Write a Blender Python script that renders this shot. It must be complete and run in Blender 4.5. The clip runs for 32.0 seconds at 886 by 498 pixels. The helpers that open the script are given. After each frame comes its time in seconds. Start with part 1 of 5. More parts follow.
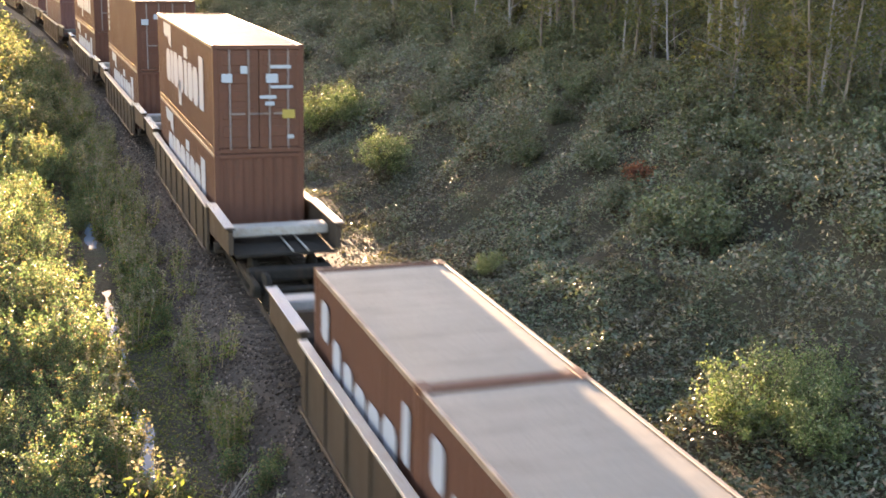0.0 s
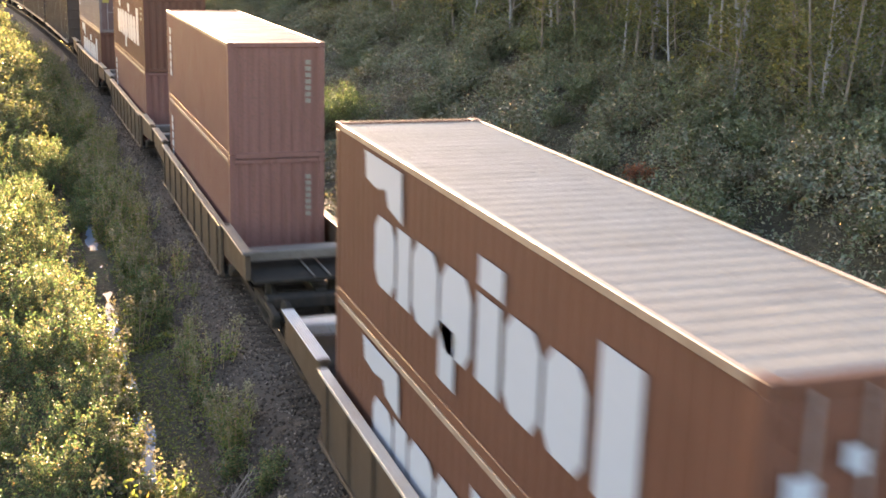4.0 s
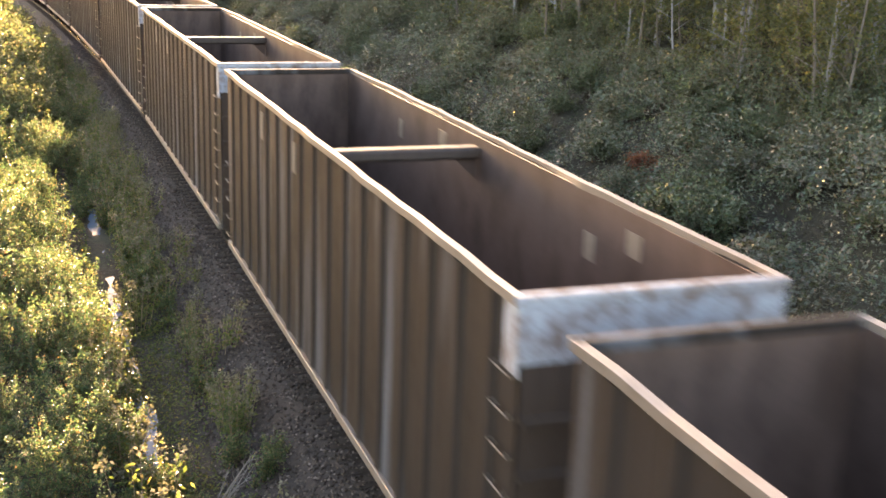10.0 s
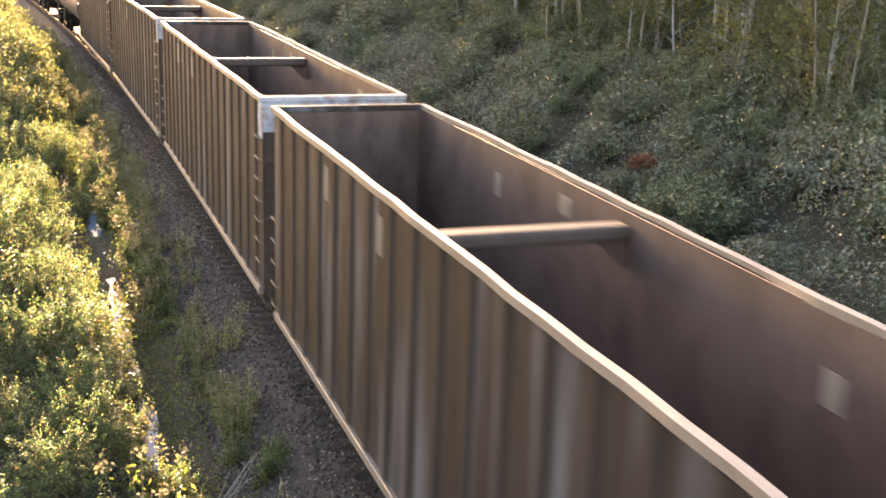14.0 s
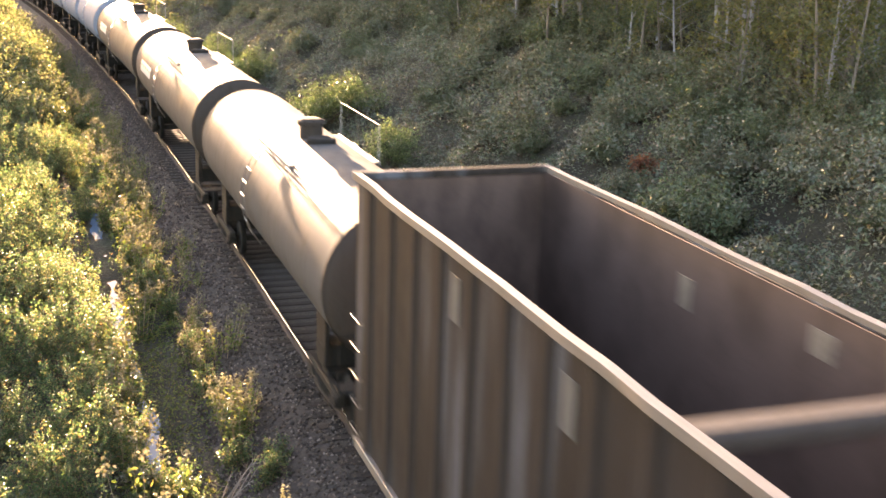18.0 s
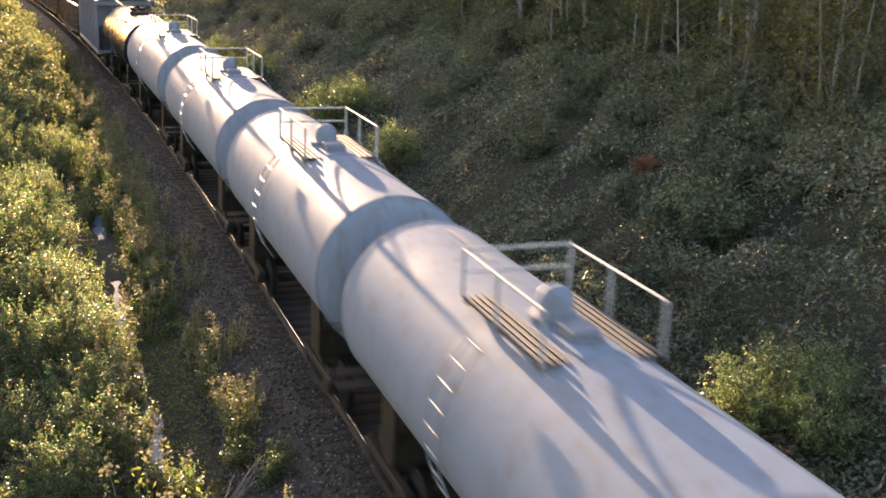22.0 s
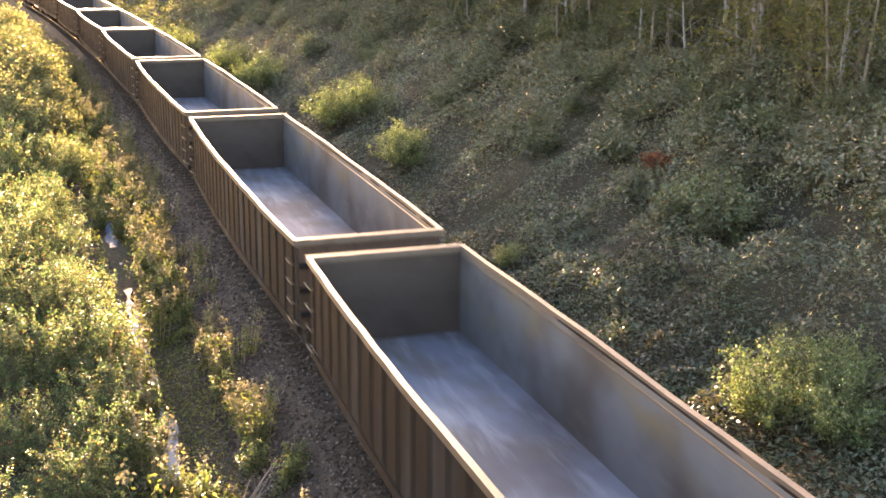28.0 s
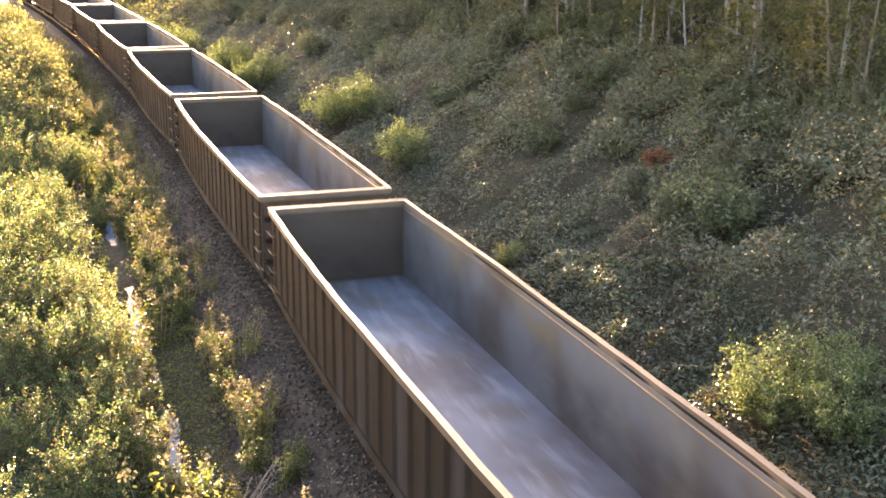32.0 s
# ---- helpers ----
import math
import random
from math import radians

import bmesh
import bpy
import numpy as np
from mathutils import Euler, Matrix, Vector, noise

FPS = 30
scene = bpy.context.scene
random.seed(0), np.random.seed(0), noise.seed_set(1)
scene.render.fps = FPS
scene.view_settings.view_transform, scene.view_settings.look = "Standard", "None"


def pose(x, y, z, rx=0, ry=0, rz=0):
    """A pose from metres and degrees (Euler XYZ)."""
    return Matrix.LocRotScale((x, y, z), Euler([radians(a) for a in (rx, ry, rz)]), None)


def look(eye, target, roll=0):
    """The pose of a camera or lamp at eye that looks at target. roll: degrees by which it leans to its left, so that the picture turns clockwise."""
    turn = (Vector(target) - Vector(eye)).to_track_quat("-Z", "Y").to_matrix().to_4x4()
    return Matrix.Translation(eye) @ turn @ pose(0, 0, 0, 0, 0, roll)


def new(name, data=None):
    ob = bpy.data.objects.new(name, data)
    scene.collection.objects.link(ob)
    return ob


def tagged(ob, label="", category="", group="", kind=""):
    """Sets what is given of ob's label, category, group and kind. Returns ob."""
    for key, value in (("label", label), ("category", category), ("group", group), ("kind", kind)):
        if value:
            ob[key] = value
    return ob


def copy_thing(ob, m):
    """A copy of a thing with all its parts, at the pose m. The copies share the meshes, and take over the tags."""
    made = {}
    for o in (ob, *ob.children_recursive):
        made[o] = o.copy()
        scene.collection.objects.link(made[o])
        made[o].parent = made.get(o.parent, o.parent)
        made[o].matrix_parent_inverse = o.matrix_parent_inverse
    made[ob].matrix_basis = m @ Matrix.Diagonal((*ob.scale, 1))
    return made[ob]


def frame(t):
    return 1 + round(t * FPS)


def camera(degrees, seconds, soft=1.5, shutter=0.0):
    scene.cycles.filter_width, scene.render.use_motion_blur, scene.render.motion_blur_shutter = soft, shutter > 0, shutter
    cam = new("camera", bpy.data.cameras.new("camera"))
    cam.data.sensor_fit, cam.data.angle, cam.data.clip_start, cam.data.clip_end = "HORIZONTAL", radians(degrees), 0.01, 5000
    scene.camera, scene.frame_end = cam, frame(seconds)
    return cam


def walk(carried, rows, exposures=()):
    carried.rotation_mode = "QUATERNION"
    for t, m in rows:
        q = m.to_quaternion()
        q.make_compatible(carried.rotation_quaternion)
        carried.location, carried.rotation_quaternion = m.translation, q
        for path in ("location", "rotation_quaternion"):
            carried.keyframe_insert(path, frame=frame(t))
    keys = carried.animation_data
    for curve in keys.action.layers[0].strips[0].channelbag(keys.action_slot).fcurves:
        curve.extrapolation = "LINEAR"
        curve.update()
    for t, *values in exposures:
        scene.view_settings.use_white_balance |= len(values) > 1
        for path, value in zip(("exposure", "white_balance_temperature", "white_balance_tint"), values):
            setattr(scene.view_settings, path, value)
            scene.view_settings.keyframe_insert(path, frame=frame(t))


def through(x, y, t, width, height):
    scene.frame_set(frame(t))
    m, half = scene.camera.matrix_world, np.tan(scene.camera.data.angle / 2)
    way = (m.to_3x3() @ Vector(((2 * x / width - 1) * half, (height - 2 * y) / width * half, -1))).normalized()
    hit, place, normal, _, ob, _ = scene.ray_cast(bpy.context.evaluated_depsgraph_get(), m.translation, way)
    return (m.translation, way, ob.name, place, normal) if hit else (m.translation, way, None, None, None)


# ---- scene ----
# Low evening sun down a railway cutting; a freight train comes on and passes beside the camera.
cam = camera(40.24, 32.0, soft=1.6, shutter=0.48)
EYE = (-5.97, 0.0, 8.8)
walk(cam, [(t, pose(*EYE, rx, ry, rz)) for t, rx, ry, rz in (
    (0, 75.410, -1.533, -18.980),
    (0.5, 75.429, -1.552, -18.983),
    (1, 75.442, -1.516, -18.997),
    (1.5, 75.469, -1.456, -19.023),
    (2, 75.501, -1.423, -19.013),
    (2.5, 75.514, -1.489, -18.980),
    (3, 75.505, -1.506, -18.963),
    (3.5, 75.485, -1.468, -18.958),
    (5.5, 75.471, -1.627, -18.865),
    (6, 75.457, -1.657, -18.869),
    (6.5, 75.400, -1.740, -18.867),
    (7, 75.375, -1.739, -18.885),
    (7.5, 75.334, -1.776, -18.865),
    (8, 75.257, -1.865, -18.831),
    (8.5, 74.721, -1.874, -18.792),
    (9, 74.621, -1.805, -18.805),
    (9.5, 74.805, -1.747, -18.791),
    (10, 74.848, -1.811, -18.746),
    (10.5, 74.848, -1.815, -18.740),
    (11, 74.842, -1.745, -18.737),
    (11.5, 74.856, -1.802, -18.715),
    (12, 74.879, -1.818, -18.701),
    (12.5, 74.895, -1.792, -18.700),
    (13, 74.916, -1.798, -18.697),
    (13.5, 74.924, -1.841, -18.698),
    (14, 74.912, -1.846, -18.696),
    (14.5, 74.915, -1.821, -18.698),
    (16.5, 74.893, -1.840, -18.694),
    (17, 74.916, -1.813, -18.694),
    (17.5, 74.967, -1.751, -18.697),
    (18, 75.007, -1.669, -18.682),
    (18.5, 75.021, -1.845, -18.609),
    (19, 75.044, -1.784, -18.583),
    (19.5, 75.048, -1.819, -18.540),
    (20, 75.040, -1.859, -18.484),
    (20.5, 75.053, -1.777, -18.470),
    (21, 75.055, -1.805, -18.473),
    (21.5, 75.050, -1.810, -18.483),
    (22, 75.053, -1.793, -18.478),
    (22.5, 75.049, -1.759, -18.486),
    (23, 75.047, -1.732, -18.488),
    (23.5, 74.998, -1.198, -18.537),
    (24, 74.912, -0.887, -18.419),
    (24.5, 74.888, -0.553, -18.459),
    (25, 74.883, -0.443, -18.417),
    (25.5, 74.873, -0.431, -18.373),
    (27.5, 75.026, -0.318, -18.365),
    (28, 75.046, -0.350, -18.348),
    (28.5, 75.053, -0.336, -18.351),
    (29, 75.058, -0.327, -18.334),
    (29.5, 75.026, -0.255, -18.325),
    (30, 74.946, -0.179, -18.310),
    (30.5, 74.942, -0.183, -18.296),
    (31, 74.949, -0.209, -18.292),
    (31.5, 74.952, -0.216, -18.304),
    (32, 74.945, -0.243, -18.328),
)], exposures=((0.0, 3.85, 7600, 28), (9.0, 3.9, 7700, 28), (12.0, 4.1, 7900, 31), (17.5, 4.1, 7900, 31), (18.5, 3.85, 7700, 30), (19.5, 3.4, 7600, 29), (20.5, 3.22, 7500, 28), (22.0, 3.12, 7400, 28), (23.6, 2.83, 7600, 29), (25.5, 2.75, 7900, 31), (27.5, 3.95, 8000, 33), (32.0, 4.05, 8000, 33)))

# ---- world and sun ----
SUN_AZ, SUN_EL = radians(0.95), radians(4.9)      # azimuth from +y towards +x
world = bpy.data.worlds.new("world")
scene.world = world
world.use_nodes = True
wn = world.node_tree
sky = wn.nodes.new("ShaderNodeTexSky")
sky.sky_type, sky.sun_disc = "NISHITA", False
sky.sun_elevation, sky.sun_rotation = SUN_EL, SUN_AZ
sky.dust_density, sky.ozone_density = 1.2, 1.6
wn.links.new(sky.outputs[0], wn.nodes["Background"].inputs[0])
wn.nodes["Background"].inputs[1].default_value = 0.13
sun = new("sun", bpy.data.lights.new("sun", "SUN"))
sun.data.energy, sun.data.angle, sun.data.color = 4.4, radians(0.5), (1.0, 0.80, 0.53)
sun_dir = Vector((math.sin(SUN_AZ) * math.cos(SUN_EL), math.cos(SUN_AZ) * math.cos(SUN_EL), math.sin(SUN_EL)))
sun.matrix_world = look(sun_dir * 100, (0, 0, 0))

# ---- the track's line ----
BEND, RADIUS = 30.0, 1150.0      # straight up to BEND, then a wide curve to the left


def on_track(s):
    """Place and heading (degrees) of the track's middle at s metres along it."""
    if s <= BEND:
        return 0.0, s, 0.0
    a = (s - BEND) / RADIUS
    return -RADIUS * (1 - math.cos(a)), BEND + RADIUS * math.sin(a), math.degrees(a)


def lateral(x, y):
    """Distance to the right of the track's middle, for arrays."""
    d = np.hypot(x + RADIUS, np.clip(y, BEND, 700) - BEND) - RADIUS
    return np.where(y <= BEND, x, d)


def place(s, d, z=0.0):
    """World point at s along the track and d to the right of it."""
    x, y, h = on_track(s)
    a = radians(h)
    return Vector((x + d * math.cos(a), y + d * math.sin(a), z))


def profile(d):
    """Height of the ground across the cutting, rail top at 0."""
    return np.interp(d, (-400, -60, -14, -8, -5.1, -4.5, -3.75, -3.3, -2.5, -1.75, 1.75, 2.9, 4.6, 6.5, 11, 17, 26, 60, 400),
                     (6, 3, 0.5, -0.3, -0.75, -1.03, -1.03, -0.92, -0.8, -0.27, -0.27, -0.8, -0.65, 0.2, 2.3, 5.2, 6.2, 7.5, 12))


# ---- materials ----
def material(name):
    m = bpy.data.materials.new(name)
    m.use_nodes = True
    return m, m.node_tree, m.node_tree.nodes["Principled BSDF"]


def node(nt, kind, **values):
    n = nt.nodes.new(kind)
    for k, v in values.items():
        n.inputs[k].default_value = v
    return n


def ramp(nt, source, stops):
    r = nt.nodes.new("ShaderNodeValToRGB")
    while len(r.color_ramp.elements) < len(stops):
        r.color_ramp.elements.new(0.5)
    for e, (p, c) in zip(r.color_ramp.elements, stops):
        e.position, e.color = p, (*c, 1)
    nt.links.new(source, r.inputs[0])
    return r


def mixed(nt, a, b, factor, mode="MIX"):
    m = nt.nodes.new("ShaderNodeMix")
    m.data_type, m.blend_type = "RGBA", mode
    for sock, v in ((m.inputs[6], a), (m.inputs[7], b)):
        if isinstance(v, tuple):
            sock.default_value = (*v, 1)
        else:
            nt.links.new(v, sock)
    if isinstance(factor, float):
        m.inputs[0].default_value = factor
    else:
        nt.links.new(factor, m.inputs[0])
    return m.outputs[2]


def coords(nt, scale=(1, 1, 1)):
    tc = nt.nodes.new("ShaderNodeTexCoord")
    mp = nt.nodes.new("ShaderNodeMapping")
    mp.inputs["Scale"].default_value = scale
    nt.links.new(tc.outputs["Object"], mp.inputs[0])
    return mp.outputs[0]


def noise_of(nt, where, scale, detail=5.0, rough=0.6):
    n = node(nt, "ShaderNodeTexNoise", Scale=scale, Detail=detail, Roughness=rough)
    nt.links.new(where, n.inputs["Vector"])
    return n.outputs[0]


def bumped(nt, bsdf, height, strength, distance=0.02):
    b = node(nt, "ShaderNodeBump", Strength=strength, Distance=distance)
    nt.links.new(height, b.inputs["Height"])
    nt.links.new(b.outputs[0], bsdf.inputs["Normal"])


def painted_steel(name, paint, stain, rough=0.55, amount=0.5, streak=True, metal=0.0, grime=(0.05, 0.04, 0.03), chalk=None, patch=(2, 2, 2)):
    """Weathered paint: faded patches, vertical rust runs, fine grain."""
    m, nt, b = material(name)
    base = coords(nt)
    big = noise_of(nt, base, 0.7)
    col = mixed(nt, tuple(c * 0.82 for c in paint), tuple(min(1, c * 1.15) for c in paint), big)
    runs = noise_of(nt, coords(nt, (3.5, 3.5, 0.25) if streak else patch), 1.6, 6, 0.65)
    r = ramp(nt, runs, ((0.62 - 0.25 * amount, (0, 0, 0)), (0.85 - 0.2 * amount, (1, 1, 1))))
    col = mixed(nt, col, stain, r.outputs[0])
    if chalk:
        pale = noise_of(nt, coords(nt, (1.3, 1.3, 0.13)), 1.1, 4, 0.5)
        col = mixed(nt, col, chalk, ramp(nt, pale, ((0.5, (0, 0, 0)), (0.68, (0.75, 0.75, 0.75)))).outputs[0])
    fine = noise_of(nt, base, 18)
    g = ramp(nt, fine, ((0.5, (0, 0, 0)), (0.75, (0.5, 0.5, 0.5))))
    col = mixed(nt, col, grime, g.outputs[0])
    nt.links.new(col, b.inputs["Base Color"])
    rr = ramp(nt, big, ((0.3, (rough - 0.1,) * 3), (0.7, (rough + 0.12,) * 3)))
    nt.links.new(rr.outputs[0], b.inputs["Roughness"])
    b.inputs["Metallic"].default_value = metal
    bumped(nt, b, fine, 0.25, 0.004)
    return m


def leaf_material(name, stops, through=0.45, gloss=0.55, shine=0.4, sere=(0.10, 0.09, 0.03), glow=(1.5, 1.45, 0.75)):
    m, nt, b = material(name)
    geo = nt.nodes.new("ShaderNodeNewGeometry")
    col = ramp(nt, geo.outputs["Random Per Island"], stops)
    big = noise_of(nt, coords(nt), 0.6, 6, 0.65)
    c = mixed(nt, col.outputs[0], sere, ramp(nt, big, ((0.45, (0, 0, 0)), (0.66, (0.7, 0.7, 0.7)))).outputs[0])
    nt.links.new(c, b.inputs["Base Color"])
    b.inputs["Roughness"].default_value = gloss
    b.inputs["Specular IOR Level"].default_value = shine
    t = nt.nodes.new("ShaderNodeBsdfTranslucent")
    warm = mixed(nt, c, glow, 1.0, "MULTIPLY")
    nt.links.new(warm, t.inputs[0])
    mix = nt.nodes.new("ShaderNodeMixShader")
    mix.inputs[0].default_value = through
    nt.links.new(b.outputs[0], mix.inputs[1])
    nt.links.new(t.outputs[0], mix.inputs[2])
    nt.links.new(mix.outputs[0], nt.nodes["Material Output"].inputs[0])
    return m


def plain(name, colour, rough=0.6, metal=0.0, vary=0.35, scale=6.0):
    m, nt, b = material(name)
    n = noise_of(nt, coords(nt), scale)
    nt.links.new(mixed(nt, tuple(c * (1 - vary) for c in colour), tuple(min(1, c * (1 + vary)) for c in colour), n), b.inputs["Base Color"])
    b.inputs["Roughness"].default_value, b.inputs["Metallic"].default_value = rough, metal
    bumped(nt, b, n, 0.2, 0.01)
    return m


def soil_material():
    m, nt, b = material("soil")
    w = coords(nt)
    a, c = noise_of(nt, w, 0.35), noise_of(nt, w, 9)
    col = ramp(nt, a, ((0.3, (0.035, 0.028, 0.018)), (0.55, (0.06, 0.05, 0.025)), (0.75, (0.05, 0.065, 0.025))))
    col = mixed(nt, col.outputs[0], (0.02, 0.016, 0.01), ramp(nt, c, ((0.4, (0, 0, 0)), (0.7, (0.8, 0.8, 0.8)))).outputs[0])
    nt.links.new(col, b.inputs["Base Color"])
    b.inputs["Roughness"].default_value = 0.95
    bumped(nt, b, c, 0.9, 0.08)
    return m


def ballast_material(islands):
    m, nt, b = material("ballast_stone" if islands else "ballast_bed")
    w = coords(nt)
    n = noise_of(nt, w, 25 if islands else 14, 6)
    src = n
    if islands:
        src = nt.nodes.new("ShaderNodeNewGeometry").outputs["Random Per Island"]
    col = ramp(nt, src, ((0.2, (0.032, 0.022, 0.015)), (0.5, (0.062, 0.042, 0.030)), (0.86, (0.125, 0.092, 0.072)), (1.0, (0.22, 0.175, 0.15))) if islands else ((0.3, (0.028, 0.019, 0.013)), (0.6, (0.048, 0.033, 0.024)), (0.9, (0.074, 0.052, 0.039))))
    nt.links.new(col.outputs[0], b.inputs["Base Color"])
    b.inputs["Roughness"].default_value = 0.92
    bumped(nt, b, n, 0.3 if islands else 0.8, 0.004 if islands else 0.03)
    return m


def water_material():
    m, nt, b = material("ditch_water")
    # blue base colour stands in for reflected sky; true reflection is kept faint
    b.inputs["Base Color"].default_value = (0.12, 0.17, 0.23, 1)
    b.inputs["Roughness"].default_value = 0.02
    b.inputs["IOR"].default_value = 1.33
    b.inputs["Specular IOR Level"].default_value = 0.06
    bumped(nt, b, noise_of(nt, coords(nt), 5, 2), 0.03, 0.01)
    return m


SOIL, BED, STONE, WATER = soil_material(), ballast_material(False), ballast_material(True), water_material()
WOOD = plain("sleeper_wood", (0.046, 0.036, 0.029), 0.9, vary=0.5, scale=11)
RAIL = plain("rail_steel", (0.62, 0.6, 0.57), 0.2, 0.95, 0.12)
RAIL_SIDE = plain("rail_rust", (0.03, 0.018, 0.012), 0.85, 0.1, 0.4)
BARK = plain("bark", (0.15, 0.125, 0.105), 0.9, vary=0.55, scale=9)
BARK_PALE = plain("pale_bark", (0.23, 0.23, 0.24), 0.85, vary=0.5, scale=5)
TWIG = plain("twig", (0.10, 0.07, 0.045), 0.9)
DEAD_WOOD = plain("dead_wood", (0.17, 0.145, 0.125), 0.85)
DRY = plain("dry_stem", (0.30, 0.22, 0.13), 0.9)
WOOD.node_tree.nodes["Principled BSDF"].inputs["Specular IOR Level"].default_value = 0.1
LEAF_LEFT = leaf_material("alder_leaf", ((0.0, (0.037, 0.074, 0.036)), (0.35, (0.064, 0.118, 0.054)), (0.62, (0.106, 0.160, 0.075)), (0.82, (0.190, 0.205, 0.098)), (0.94, (0.260, 0.215, 0.105)), (1.0, (0.270, 0.140, 0.085))), 0.55, 0.45, 0.25, (0.068, 0.068, 0.036), (1.52, 1.45, 0.98))
LEAF_FAR = leaf_material("yellowing_leaf", ((0.0, (0.070, 0.095, 0.042)), (0.4, (0.130, 0.150, 0.066)), (0.75, (0.205, 0.200, 0.105)), (1.0, (0.285, 0.215, 0.12))), 0.46, 0.5, 0.2, (0.09, 0.088, 0.045), (1.3, 1.3, 0.9))
LEAF_SHRUB = leaf_material("willow_leaf", ((0.0, (0.075, 0.122, 0.045)), (0.5, (0.150, 0.208, 0.075)), (0.85, (0.268, 0.290, 0.125)), (1.0, (0.406, 0.406, 0.240))), 0.42, 0.4, 0.45, (0.05, 0.06, 0.03), (1.2, 1.25, 0.85))
LEAF_BRAMBLE = leaf_material("bramble_leaf", ((0.0, (0.052, 0.076, 0.042)), (0.4, (0.090, 0.116, 0.068)), (0.76, (0.145, 0.160, 0.102)), (0.9, (0.165, 0.130, 0.085)), (1.0, (0.225, 0.160, 0.112))), 0.22, 0.36, 0.5, (0.095, 0.068, 0.046))
LEAF_HAZEL = leaf_material("hazel_leaf", ((0.0, (0.050, 0.080, 0.042)), (0.45, (0.085, 0.120, 0.062)), (0.8, (0.135, 0.160, 0.088)), (1.0, (0.205, 0.192, 0.11))), 0.3, 0.36, 0.5, (0.092, 0.085, 0.05))
LEAF_TREE = leaf_material("tree_leaf", ((0.0, (0.065, 0.085, 0.048)), (0.55, (0.12, 0.138, 0.075)), (1.0, (0.195, 0.175, 0.095))), 0.6, 0.5, 0.35, (0.09, 0.085, 0.045), (1.4, 1.3, 0.75))
LEAF_RED = leaf_material("red_leaf", ((0.0, (0.150, 0.045, 0.035)), (1.0, (0.230, 0.100, 0.065))), 0.4)
LEAF_PALE = leaf_material("pale_leaf", ((0.0, (0.150, 0.162, 0.132)), (1.0, (0.300, 0.312, 0.282))), 0.3, 0.4, 0.5)
SEED = leaf_material("seed_head", ((0.0, (0.13, 0.12, 0.075)), (0.6, (0.19, 0.175, 0.11)), (1.0, (0.30, 0.27, 0.2))), 0.3, 0.8, 0.1, (0.12, 0.10, 0.05), (1.2, 1.15, 0.85))
WEED = leaf_material("goldenrod", ((0.0, (0.055, 0.085, 0.028)), (0.5, (0.110, 0.142, 0.048)), (0.88, (0.180, 0.190, 0.070)), (1.0, (0.24, 0.17, 0.075))), 0.5, 0.5, 0.3, (0.08, 0.088, 0.032), (1.5, 1.45, 0.75))

OXIDE = painted_steel("oxide_red_paint", (0.108, 0.046, 0.032), (0.065, 0.030, 0.021), 0.55, 0.35)
OXIDE_PINK = painted_steel("faded_red_paint", (0.155, 0.072, 0.063), (0.105, 0.045, 0.036), 0.5, 0.4)
BAR_RED = painted_steel("locking_bar_paint", (0.19, 0.16, 0.16), (0.12, 0.075, 0.06), 0.5, 0.4)
PLUM = painted_steel("faded_plum_paint", (0.13, 0.078, 0.075), (0.085, 0.045, 0.04), 0.5, 0.4)
MAUVE = painted_steel("faded_grey_paint", (0.175, 0.136, 0.132), (0.125, 0.082, 0.074), 0.5, 0.35)
ROOF_TAN = painted_steel("weathered_roof", (0.234, 0.180, 0.144), (0.134, 0.085, 0.064), 0.55, 0.75, False, patch=(0.6, 1.6, 1))
ROOF_GREY = painted_steel("grey_roof", (0.168, 0.153, 0.132), (0.108, 0.091, 0.077), 0.55, 0.45, False, patch=(0.5, 1.8, 1))
ROOF_RED = painted_steel("red_roof", (0.270, 0.168, 0.147), (0.124, 0.061, 0.051), 0.55, 0.8, False, patch=(0.55, 1.5, 1))
STEEL_DARK = painted_steel("black_underframe", (0.022, 0.02, 0.018), (0.05, 0.034, 0.024), 0.8, 0.4)
WELL_BROWN = painted_steel("well_car_paint", (0.060, 0.045, 0.035), (0.048, 0.030, 0.022), 0.6, 0.5)
TREAD = painted_steel("galvanised_tread", (0.40, 0.45, 0.52), (0.26, 0.25, 0.25), 0.45, 0.25, False)
WELL_DULL = painted_steel("dull_steel_edge", (0.105, 0.092, 0.084), (0.065, 0.05, 0.04), 0.5, 0.45, False)
WELL_EDGE = painted_steel("worn_edge", (0.32, 0.305, 0.29), (0.22, 0.15, 0.10), 0.45, 0.4, False)
RAILING = painted_steel("dull_white_railing", (0.30, 0.31, 0.33), (0.2, 0.16, 0.13), 0.5, 0.3)
STRIP = painted_steel("blue_grey_strip", (0.095, 0.115, 0.145), (0.07, 0.065, 0.062), 0.55, 0.4)
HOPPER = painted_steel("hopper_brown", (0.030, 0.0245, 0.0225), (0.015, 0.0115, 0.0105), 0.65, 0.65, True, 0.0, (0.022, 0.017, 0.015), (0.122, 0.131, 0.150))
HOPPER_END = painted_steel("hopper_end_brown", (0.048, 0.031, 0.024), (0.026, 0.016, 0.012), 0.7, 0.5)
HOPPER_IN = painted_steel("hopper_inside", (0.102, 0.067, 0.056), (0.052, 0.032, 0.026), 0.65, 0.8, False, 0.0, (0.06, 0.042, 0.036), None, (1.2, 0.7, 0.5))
PATCH_PALE = painted_steel("pale_grey_patch", (0.078, 0.080, 0.080), (0.045, 0.041, 0.038), 0.6, 0.4, False)
